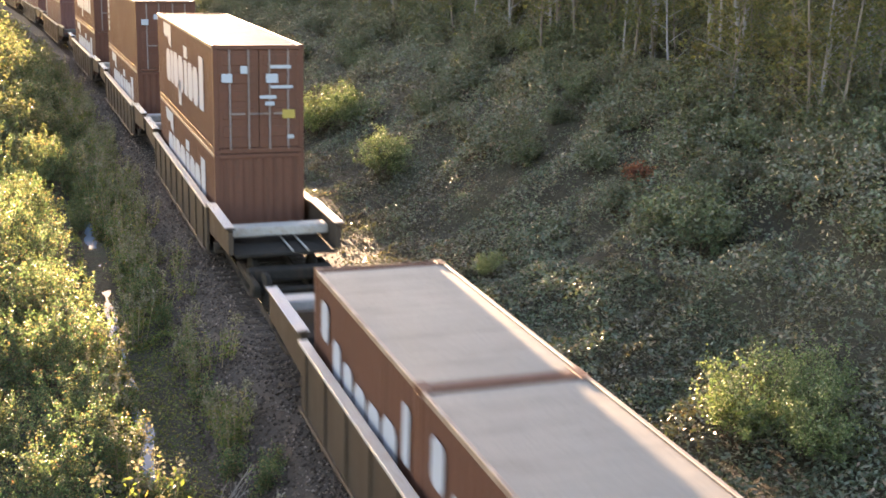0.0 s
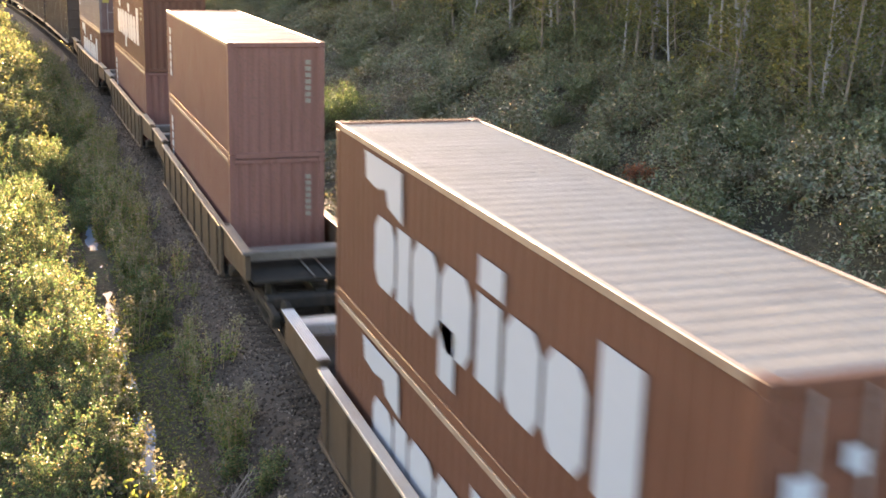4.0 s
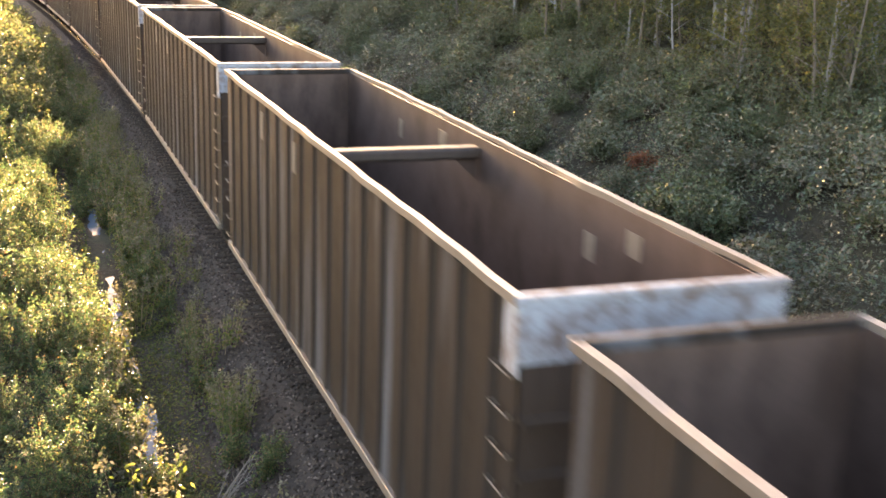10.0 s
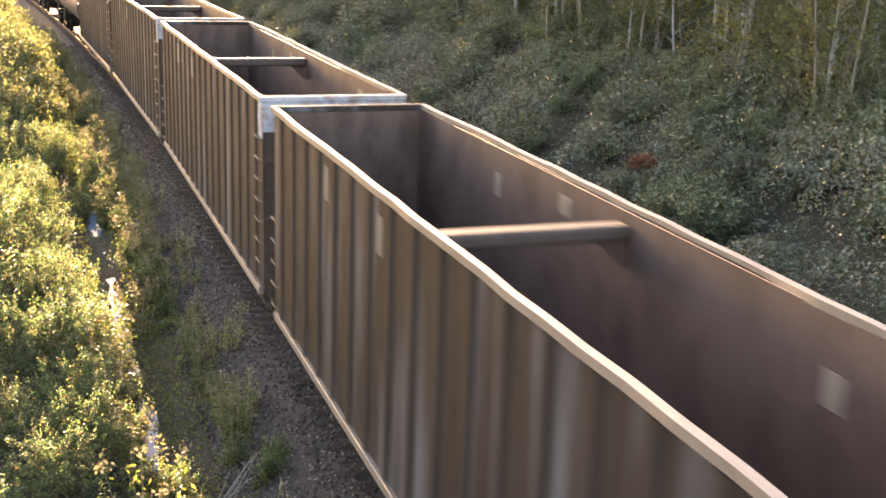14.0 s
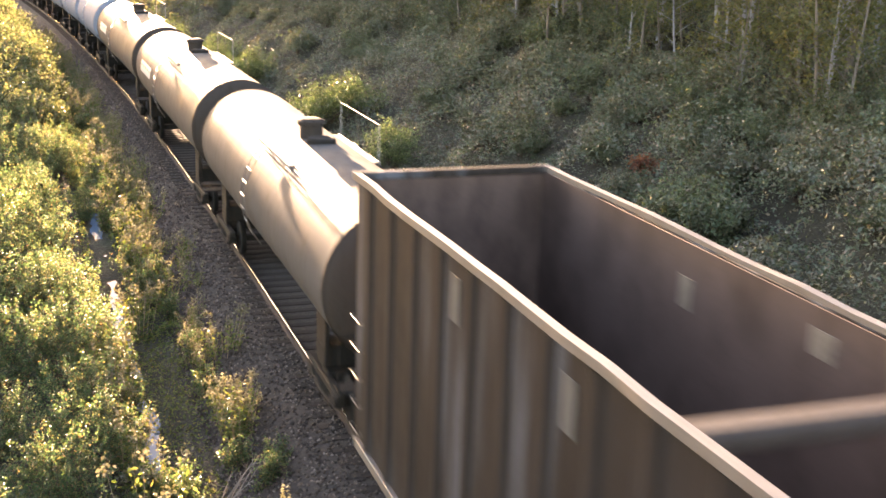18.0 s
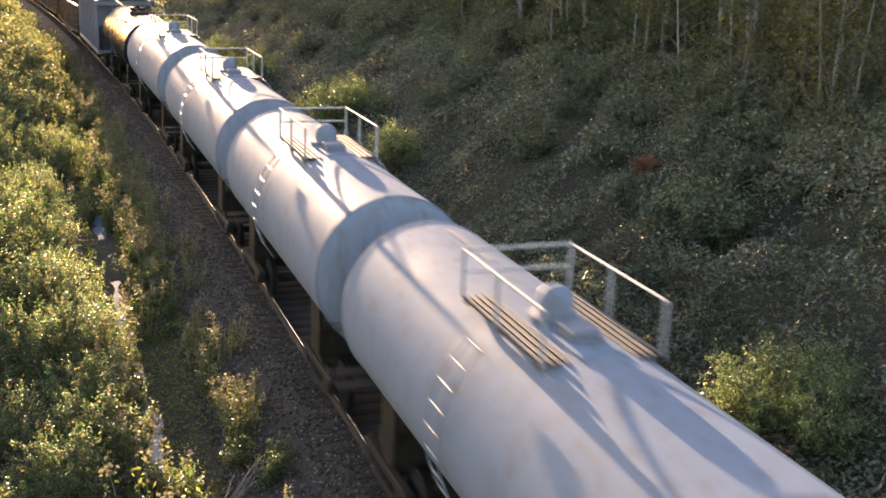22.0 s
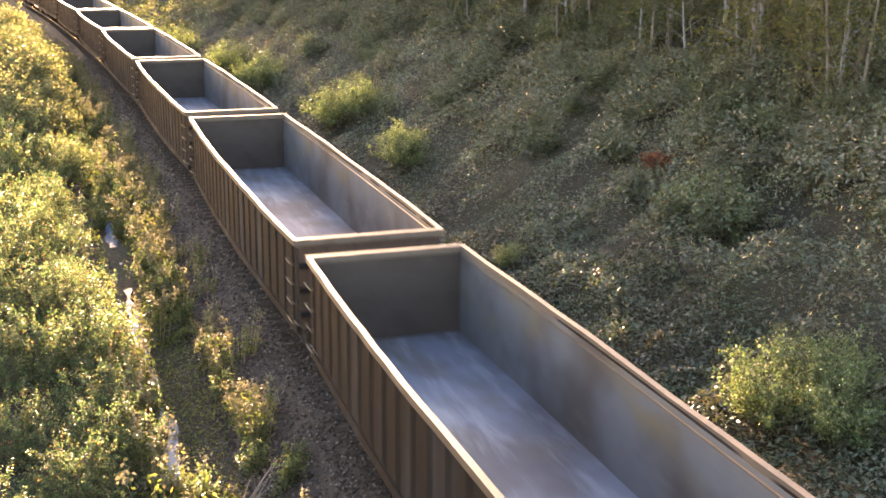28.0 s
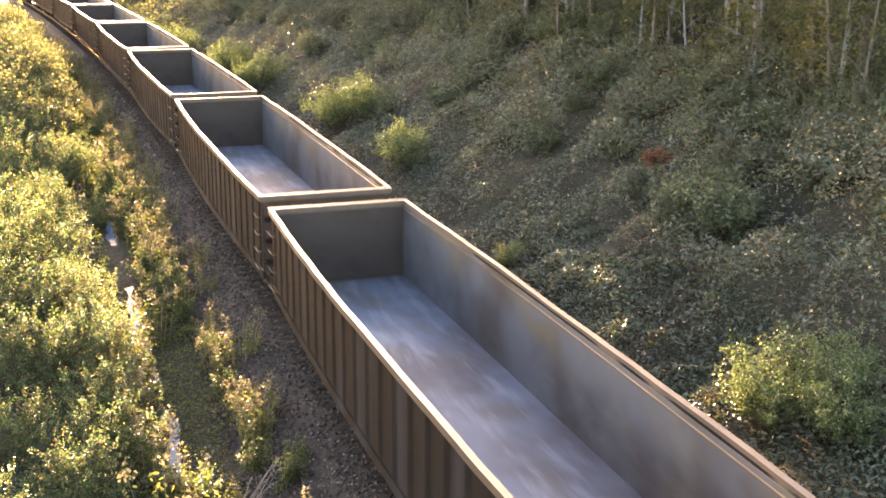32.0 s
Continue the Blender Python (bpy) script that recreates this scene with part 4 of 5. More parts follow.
def make_container(length, height, paint, roof, label, doors=True, lettering=0, code=False, stickers=0, rear_code=False, ridge=0.02, short=False):
    W = 2.438
    box = tagged(new("shipping_container"), label, "container", "containers on the train")
    h, w = length / 2, W / 2
    post = Shape().bevelled(-0.07, 0.07, -0.07, 0.07, 0.12, height - 0.12, 0.012).mesh("corner_post")
    cast = Shape().bevelled(-0.085, 0.085, -0.09, 0.09, -0.0, 0.118, 0.012).mesh("corner_casting")
    for sx in (-1, 1):
        for sy in (-1, 1):
            part("corner_post", post, paint, box, "", (sx * (w - 0.075), sy * (h - 0.08), 0))
            for z in (0, height - 0.118):
                part("corner_casting", cast, paint, box, "", (sx * (w - 0.085), sy * (h - 0.09), z))
        x = sx * (w - 0.002)
        part("top_rail", Shape().bevelled(x - 0.07 * (sx > 0), x + 0.07 * (sx < 0), -h + 0.18, h - 0.18, height - 0.11, height - 0.012, 0.01), ROOF_TAN if paint is not MAUVE else ROOF_GREY, box, "worn top side rail")
        part("bottom_rail", Shape().bevelled(x - 0.07 * (sx > 0), x + 0.07 * (sx < 0), -h + 0.18, h - 0.18, 0.01, 0.16, 0.012), paint, box)
        wall = Shape().strip([(sx * (w - 0.012 - o), a, 0.16) for a, o in corrugated(-h + 0.15, h - 0.15)], (0, 0, height - 0.27))
        part("side_wall", wall, paint, box, "corrugated steel side")
    part("roof", Shape().strip([(-w + 0.06, a, height - 0.05 + o) for a, o in corrugated(-h + 0.16, h - 0.16, ridge, 0.3)], (2 * w - 0.12, 0, 0)), roof, box, "corrugated steel roof")
    part("floor_pan", Shape().box(-w + 0.06, w - 0.06, -h + 0.1, h - 0.1, 0.05, 0.15), STEEL_DARK, box)
    for sy in (-1, 1):
        part("header", Shape().bevelled(-w + 0.17, w - 0.17, sy * h - 0.1 * (sy > 0), sy * h + 0.1 * (sy < 0), height - 0.13, height - 0.01, 0.012), paint, box)
        part("end_sill", Shape().bevelled(-w + 0.17, w - 0.17, sy * h - 0.1 * (sy > 0), sy * h + 0.1 * (sy < 0), 0.01, 0.15, 0.012), paint, box)
    back = h - 0.02
    part("end_wall", Shape().strip([(a, back - o, 0.14) for a, o in corrugated(-w + 0.14, w - 0.14)], (0, 0, height - 0.26)), paint, box, "corrugated end wall")
    front = -h + 0.03
    if doors:
        gate = PLUM if paint is MAUVE else paint
        for sx in (-1, 1):
            leafd = part("door", Shape().bevelled(min(sx * 0.008, sx * (w - 0.14)), max(sx * 0.008, sx * (w - 0.14)), front, front + 0.05, 0.16, height - 0.14, 0.01), gate, box, "steel container door")
            for zz in np.linspace(0.45, height - 0.55, 5):
                part("door_panel", Shape().bevelled(min(sx * 0.12, sx * (w - 0.25)), max(sx * 0.12, sx * (w - 0.25)), front - 0.02, front + 0.01, zz, zz + 0.3, 0.012), gate, leafd)
            for bx in (0.28, 0.78):
                part("locking_bar", Shape().tube([(sx * bx, front - 0.05, 0.12), (sx * bx, front - 0.05, height - 0.12)], 0.026, 8), BAR_RED, leafd, "worn locking bar")
                part("handle", Shape().bevelled(min(sx * bx, sx * (bx - 0.4)), max(sx * bx, sx * (bx - 0.4)), front - 0.075, front - 0.055, 1.05, 1.1, 0.005), BAR_RED, leafd)
            for zz in np.linspace(0.4, height - 0.4, 4):
                part("hinge", Shape().bevelled(min(sx * (w - 0.2), sx * (w - 0.08)), max(sx * (w - 0.2), sx * (w - 0.08)), front - 0.02, front + 0.0, zz, zz + 0.12, 0.006), gate, leafd)
    else:
        part("front_wall", Shape().strip([(a, front + o, 0.14) for a, o in corrugated(-w + 0.14, w - 0.14)], (0, 0, height - 0.26)), paint, box, "corrugated front wall")
    yp = front - 0.085 if doors else front - 0.012
    z = height
    if stickers == 1:      # door end with plates on both leaves
        for a, b, c, d in ((-1.0, -0.72, z - 0.98, z - 0.75), (-0.5, -0.32, z - 0.75, z - 0.55), (0.18, 0.5, z - 1.0, z - 0.76), (0.3, 0.85, z - 0.62, z - 0.53), (0.3, 0.9, z - 1.15, z - 1.07), (0.0, 0.45, z - 1.42, z - 1.33), (0.15, 0.4, z - 1.6, z - 1.5), (0.75, 0.92, z - 2.5, z - 2.4)):
            part("plate", Shape().box(a, b, yp - 0.008, yp, c, d), STICKER, box, "white marking plate")
        part("plate", Shape().box(0.62, 0.95, yp - 0.008, yp, z - 1.95, z - 1.72), YELLOW, box, "yellow marking plate")
    if stickers == 2:
        for a, b, c, d in ((-1.05, -0.55, z - 0.7, z - 0.22), (-0.42, -0.2, z - 0.45, z - 0.24), (-0.5, -0.28, z - 1.7, z - 1.5), (0.7, 0.95, z - 2.15, z - 2.0), (0.42, 1.0, z - 0.42, z - 0.34), (0.42, 1.0, z - 0.6, z - 0.5), (0.5, 0.9, z - 1.2, z - 1.05)):
            part("plate", Shape().box(a, b, yp - 0.008, yp, c, d), STICKER if c < z - 0.65 or a < 0 else ROOF_GREY, box, "white marking plate")
        part("plate", Shape().box(-1.03, -0.7, yp - 0.008, yp, z - 1.32, z - 0.92), YELLOW, box, "yellow warning plate")
    if stickers == 3:      # faint vertical code bars on a plain end
        for i in range(7):
            part("code_bar", Shape().box(0.72, 0.86, yp - 0.006, yp, z - 0.55 - i * 0.16, z - 0.44 - i * 0.16), ROOF_GREY, box)
    if lettering:
        x = -w - 0.012
        ring = [(-h + a, c * height / 2.9) for a, c in EMBLEM]
        n = len(ring)
        part("emblem", Shape().add([(x, a, c) for a, c in ring] + [(x + 0.006, a, c) for a, c in ring],
                                   [tuple(range(n)), tuple(range(n, 2 * n))[::-1]] + [(i, (i + 1) % n, n + (i + 1) % n, n + i) for i in range(n)]), STICKER, box, "white painted emblem")
        for a, b, c, d, r in BLOCKS:
            k = height / 2.9
            part("marking", (rounded if r else slab)(x, -h + a, -h + b, c * k, d * k), STICKER, box, "white painted block of a company marking")
    if short:      # a broad marking in plain blocks on the short box
        x = -w - 0.012
        for a, b, c, d in ((0.3, 0.62, 1.25, 2.15), (0.9, 1.6, 0.7, 1.6), (1.75, 2.4, 0.7, 1.5), (2.55, 3.2, 0.7, 1.5), (3.35, 3.9, 0.7, 1.6), (4.1, 4.6, 0.75, 1.75), (4.95, 5.45, 1.5, 2.2)):
            part("marking", rounded(x, -h + a, -h + b, c, d), STICKER, box, "white painted block of a company marking")
    if code:
        x = -w - 0.012
        for i in range(6):
            part("code_bar", slab(x, h - 1.15, h - 0.75, height - 0.72 - i * 0.27, height - 0.52 - i * 0.27), STICKER, box, "white painted code bar")
    if rear_code:
        x = -w - 0.012
        for i in range(3):
            part("code_bar", slab(x, -h + 0.35, -h + 0.95, height - 0.5 - i * 0.2, height - 0.4 - i * 0.2), ROOF_GREY, box)
    return box


# ---- well car ----
def make_well_car(front, pale):
    car = tagged(new("well_car"), "brown articulated well car with " + ("pale ribbed tread plates over its bogies" if pale else "dull steel plates over its bogies"), "well car", "well cars of the train")
    edge = WELL_EDGE if pale else WELL_DULL
    for sx in (-1, 1):
        x0, x1 = sorted((sx * 1.47, sx * 1.40))
        sill = part("side_sill", Shape().bevelled(x0, x1, -6.1, 6.1, 0.33, 1.55, 0.015), WELL_BROWN, car, "deep brown side sill")
        a, b = sorted((sx * 1.52, sx * 1.33))
        part("top_chord", Shape().bevelled(a, b, -6.15, 6.15, 1.55, 1.62, 0.012), edge, sill, "worn bare-metal top chord")
        part("bottom_chord", Shape().bevelled(a, b, -6.1, 6.1, 0.28, 0.35, 0.012), WELL_BROWN, sill)
        rib = Shape().bevelled(*sorted((sx * 1.47, sx * 1.51)), -0.04, 0.04, 0.35, 1.55, 0.008).mesh("rib")
        for k in range(9):
            part("rib", rib, WELL_BROWN, sill, "", (0, -5.6 + k * 1.4, 0))
        for sy in (-1, 1):
            # sloping side girder up to the end platform, with a tread-plate top
            y0, y1 = sy * 6.3, sy * 9.3
            g = Shape()
            v = [(sx * 1.42, y0, 0.9), (sx * 1.42, y1, 1.05), (sx * 1.42, y1, 1.62), (sx * 1.42, y0, 1.72)]
            g.add(v + [(sx * 1.30, y, z) for _, y, z in v], [(0, 1, 2, 3), (7, 6, 5, 4), (0, 4, 5, 1), (1, 5, 6, 2), (2, 6, 7, 3), (3, 7, 4, 0)])
            gird = part("end_girder", g, WELL_BROWN, car)
            part("tread_base", Shape().bevelled(*sorted((sx * 1.50, sx * 1.25)), min(y0, y1), max(y0, y1), 1.66, 1.71, 0.01), WELL_BROWN if pale else WELL_DULL, gird)
            if pale:
                ridges = Shape()
                for k in range(6):
                    ridges.bevelled(*sorted((sx * (1.262 + 0.042 * k), sx * (1.285 + 0.042 * k))), min(y0, y1) + 0.05, max(y0, y1) - 0.05, 1.705, 1.728, 0.004)
                part("tread_plate", ridges, TREAD, gird, "pale ribbed tread plate")
    for sy in (-1, 1):
        part("bulkhead", Shape().bevelled(-1.32, 1.32, sy * 6.32 - 0.06, sy * 6.32 + 0.06, 0.35, 0.62, 0.02), WELL_BROWN, car)
        beam = 9.15 if sy > 0 else -8.2
        part("cross_beam", Shape().bevelled(-1.30, 1.30, beam - 0.24, beam + 0.24, 1.25, 1.5, 0.03), edge, car, "grey cross beam over the bogie")
        part("end_deck", Shape().bevelled(-1.28, 1.28, min(sy * 7.7, sy * 9.5), max(sy * 7.7, sy * 9.5), 1.0, 1.08, 0.015), STEEL_DARK, car)
        part("slope_plate", Shape().add([(-1.26, sy * 6.45, 0.5), (1.26, sy * 6.45, 0.5), (1.26, sy * 7.7, 1.04), (-1.26, sy * 7.7, 1.04), (-1.26, sy * 6.45, 0.44), (1.26, sy * 6.45, 0.44), (1.26, sy * 7.7, 0.98), (-1.26, sy * 7.7, 0.98)],
                                        [(0, 1, 2, 3), (7, 6, 5, 4), (0, 4, 5, 1), (1, 5, 6, 2), (2, 6, 7, 3), (3, 7, 4, 0)]), STEEL_DARK, car)
        for x in (0.12, 0.5):
            part("brake_pipe", Shape().tube([(x, sy * 7.75, 1.14), (x, sy * 9.6, 1.14)], 0.026, 6), edge, car, "bare brake pipe")
    part("well_floor", Shape().bevelled(-1.38, 1.38, -6.2, 6.2, 0.28, 0.36, 0.01), STEEL_DARK, car)
    truck(car, 9.75)
    if front:
        truck(car, -9.75)
    part("articulation", Shape().bevelled(-0.3, 0.3, 9.3, 10.1, 0.85, 1.02, 0.04), STEEL_DARK, car)
    return car


# ---- wood-chip hopper ----
def make_hopper():
    car = tagged(new("hopper_car"), "tall rusty brown open hopper car with ribbed sides", "hopper car", "hopper cars of the train")
    L, W, z0, z1 = 18.2, 1.55, 1.1, 5.28
    h = L / 2
    for sx in (-1, 1):
        xo = sx * (W - 0.06)
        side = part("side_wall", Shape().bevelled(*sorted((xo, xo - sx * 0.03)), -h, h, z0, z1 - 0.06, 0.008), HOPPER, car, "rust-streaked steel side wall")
        lin = sx * (W - 0.10)
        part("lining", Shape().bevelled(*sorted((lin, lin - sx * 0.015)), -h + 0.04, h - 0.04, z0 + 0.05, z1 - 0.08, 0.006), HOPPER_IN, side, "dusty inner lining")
        part("top_chord", wavy_bar(*sorted((sx * (W + 0.015), sx * (W - 0.095))), -h, h, z1 - 0.1, z1, 0.022), RIM, side, "worn pale rim, knocked out of line")
        part("bottom_sill", Shape().bevelled(*sorted((sx * (W + 0.015), sx * (W - 0.1))), -h + 0.2, h - 0.2, z0 - 0.06, z0 + 0.09, 0.012), RIM, side, "dusty lower sill")
        rib = Shape().add([(0, -0.17, z0 + 0.1), (sx * 0.045, -0.07, z0 + 0.1), (sx * 0.045, 0.07, z0 + 0.1), (0, 0.17, z0 + 0.1),
                           (0, -0.17, z1 - 0.13), (sx * 0.045, -0.07, z1 - 0.13), (sx * 0.045, 0.07, z1 - 0.13), (0, 0.17, z1 - 0.13)],
                          [(0, 1, 5, 4), (1, 2, 6, 5), (2, 3, 7, 6), (0, 3, 2, 1), (4, 5, 6, 7)]).mesh("rib")
        for k in range(17):
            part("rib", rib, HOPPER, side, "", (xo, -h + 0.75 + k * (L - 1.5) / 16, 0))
        rungs(car, sx * (W - 0.04), -h + 0.28, z0 + 0.25, z1 - 0.75, 0.44)
        rungs(car, sx * (W - 0.04), h - 0.28, z0 + 0.25, z1 - 1.9, 0.44)
        part("band_return", Shape().box(*sorted((sx * (W - 0.03), sx * (W - 0.055))), -h - 0.012, -h + 0.36, z1 - 0.85, z1 - 0.13), BAND, car, "chalky white band wrapped round the corner")
    for sy in (-1, 1):
        y = sy * (h - 0.03)
        end = part("end_wall", Shape().bevelled(-W + 0.07, W - 0.07, y - 0.02, y + 0.02, z0, z1 - 0.06, 0.008), HOPPER_END, car, "rusty brown end wall")
        part("end_lining", Shape().box(-W + 0.12, W - 0.12, *sorted((y - sy * 0.025, y - sy * 0.035)), z0, z1 - 0.08), HOPPER_IN, end)
        part("end_chord", Shape().bevelled(-W - 0.01, W + 0.01, y - 0.06, y + 0.07, z1 - 0.115, z1 + 0.006, 0.015), BAND if sy < 0 else HOPPER, end, "worn end rim")
        for k in range(5):
            part("end_rib", Shape().bevelled(-W + 0.1, W - 0.1, *sorted((y + sy * 0.02, y + sy * 0.09)), z0 + 0.3 + k * 0.62, z0 + 0.4 + k * 0.62, 0.015), HOPPER_END, end)
    part("end_band", Shape().bevelled(-W + 0.02, W - 0.02, -h - 0.03, -h - 0.008, z1 - 0.72, z1 - 0.12, 0.004), BAND, car, "flaking white end band")
    brace = part("cross_brace", Shape().bevelled(-W + 0.1, W - 0.1, -0.16, 0.16, z1 - 0.46, z1 - 0.24, 0.05), HOPPER_END, car, "rusty cross brace between the walls")
    for sx in (-1, 1):
        part("gusset", Shape().add([(sx * (W - 0.13), yy, zz) for yy in (-0.02, 0.02) for zz in (z1 - 0.46, z1 - 0.85)] + [(sx * (W - 0.55), yy, z1 - 0.46) for yy in (-0.02, 0.02)],
                                   [(0, 1, 4), (2, 5, 3), (0, 4, 5, 2), (1, 3, 5, 4), (0, 2, 3, 1)]), HOPPER_IN, brace)
    for yy, zz, a, b in ((-5.9, 0.5, 0.2, 0.17), (-4.6, 0.85, 0.17, 0.2), (1.9, 0.45, 0.2, 0.15), (4.6, 0.7, 0.15, 0.2)):
        part("wall_patch", Shape().bevelled(W - 0.128, W - 0.117, yy - a, yy + a, z1 - zz - b, z1 - zz + b, 0.004), PATCH, car, "pale patch on the inner wall")
    for yy, zz in ((1.57, 0.66), (4.7, 0.6)):
        part("wall_patch", Shape().bevelled(-W + 0.044, -W + 0.056, yy - 0.14, yy + 0.14, z1 - zz - 0.28, z1 - zz + 0.28, 0.004), PATCH_PALE, car, "pale grey patch below the rim")
    part("hopper_floor", Shape().add([(-1.45, -h + 0.1, 3.0), (1.45, -h + 0.1, 3.0), (1.45, -h + 3.2, 1.2), (-1.45, -h + 3.2, 1.2), (1.45, h - 3.2, 1.2), (-1.45, h - 3.2, 1.2), (1.45, h - 0.1, 3.0), (-1.45, h - 0.1, 3.0)],
                                      [(0, 1, 2, 3), (3, 2, 4, 5), (5, 4, 6, 7)]), HOPPER_IN, car, "sloping hopper floor")
    part("centre_sill", Shape().bevelled(-0.25, 0.25, -h - 0.1, h + 0.1, 0.72, 1.05, 0.02), STEEL_DARK, car)
    for k in range(4):
        yy = -5.1 + k * 3.4
        part("discharge_gate", Shape().add([(-1.2, yy - 1.1, 1.05), (1.2, yy - 1.1, 1.05), (1.2, yy + 1.1, 1.05), (-1.2, yy + 1.1, 1.05), (-0.8, yy - 0.5, 0.45), (0.8, yy - 0.5, 0.45), (0.8, yy + 0.5, 0.45), (-0.8, yy + 0.5, 0.45)],
                                          [(0, 1, 5, 4), (1, 2, 6, 5), (2, 3, 7, 6), (3, 0, 4, 7), (4, 5, 6, 7)]), STEEL_DARK, car)
    for y in (-h + 2.0, h - 2.0):
        truck(car, y)
    coupler(car, -h, -1), coupler(car, h, 1)
    return car


# ---- gondola ----
def make_gondola():
    car = tagged(new("gondola_car"), "empty rusty brown gondola car with a pale dusty floor", "gondola car", "gondola cars of the train")
    L, W, z0, z1 = 16.25, 1.545, 1.08, 2.88
    h, N = L / 2, 16

    def bow(y):
        return 0.15 * (1 - (y / h) ** 2)
    ys = [-h + L * k / N for k in range(N + 1)]
    for sx in (-1, 1):
        def sheet(out, inn, za, zb):
            s = Shape()
            v = []
            for y in ys:
                e = bow(y) if sx < 0 else bow(y) * 0.35
                v += [(sx * (W + e - out), y, za), (sx * (W + e - out), y, zb), (sx * (W + e - inn), y, zb), (sx * (W + e - inn), y, za)]
            f = [(4 * i + a, 4 * i + b, 4 * i + 4 + b, 4 * i + 4 + a) for i in range(N) for a, b in ((0, 1), (1, 2), (2, 3), (3, 0))]
            return s.add(v, f + [(0, 3, 2, 1), (4 * N, 4 * N + 1, 4 * N + 2, 4 * N + 3)])
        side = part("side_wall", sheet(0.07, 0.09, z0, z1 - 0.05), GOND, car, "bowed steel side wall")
        part("lining", sheet(0.094, 0.10, z0 + 0.05, z1 - 0.09), GOND_IN, side, "dented dusty inner face")
        part("top_chord", wavy_bar(*sorted((sx * (W + 0.005), sx * (W - 0.095))), -h, h, z1 - 0.11, z1, 0.012, 22, lambda y: -bow(y) if sx < 0 else bow(y) * 0.35), RIM_LOW, side, "worn tan rim")
        part("inner_ledge", sheet(0.10, 0.135, z1 - 0.19, z1 - 0.165), RIM_LOW, side, "thin ledge below the rim")
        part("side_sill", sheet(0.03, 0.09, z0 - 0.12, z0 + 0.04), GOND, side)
        rib = Shape().bevelled(*sorted((sx * -0.075, sx * -0.045)), -0.06, 0.06, z0, z1 - 0.13, 0.018).mesh("rib")
        for k in range(22):
            y = -h + 0.35 + k * (L - 0.7) / 21
            e = bow(y) if sx < 0 else bow(y) * 0.35
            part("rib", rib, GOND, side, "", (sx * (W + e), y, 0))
        for sy in (-1, 1):
            rungs(car, sx * (W - 0.02), sy * (h - 0.3), z0 + 0.1, z1 - 0.3, 0.4)
    for sy in (-1, 1):
        y = sy * (h - 0.05)
        end = part("end_wall", Shape().bevelled(-W + 0.09, W - 0.09, y - 0.03, y + 0.03, z0, z1 - 0.1, 0.01), GOND_END, car, "rusty end wall")
        part("end_lining", Shape().box(-W + 0.11, W - 0.11, *sorted((y - sy * 0.034, y - sy * 0.05)), z0 + 0.07, z1 - 0.145), GOND_ENDSHADE, end, "dusty inner end plate, darkened for shade")
        part("end_chord", Shape().bevelled(-W + 0.02, W - 0.02, y - 0.09, y + 0.07, z1 - 0.14, z1 + 0.004, 0.015), RIM_LOW, end, "worn tan end rim")
        for k in range(3):
            part("end_rib", Shape().bevelled(-W + 0.1, W - 0.1, *sorted((y + sy * 0.03, y + sy * 0.09)), z0 + 0.2 + k * 0.5, z0 + 0.32 + k * 0.5, 0.015), GOND, end)
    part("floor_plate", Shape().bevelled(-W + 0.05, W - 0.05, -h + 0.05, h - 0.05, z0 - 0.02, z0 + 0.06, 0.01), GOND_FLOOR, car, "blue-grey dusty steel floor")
    part("centre_sill", Shape().bevelled(-0.25, 0.25, -h - 0.1, h + 0.1, 0.72, 1.04, 0.02), STEEL_DARK, car)
    for k in range(11):
        yy = -h + 0.9 + k * (L - 1.8) / 10
        part("floor_bearer", Shape().bevelled(-W + 0.06, W - 0.06, yy - 0.06, yy + 0.06, 0.86, 1.05, 0.02), STEEL_DARK, car)
    for y in (-h + 2.0, h - 2.0):
        truck(car, y)
    coupler(car, -h, -1), coupler(car, h, 1)
    return car


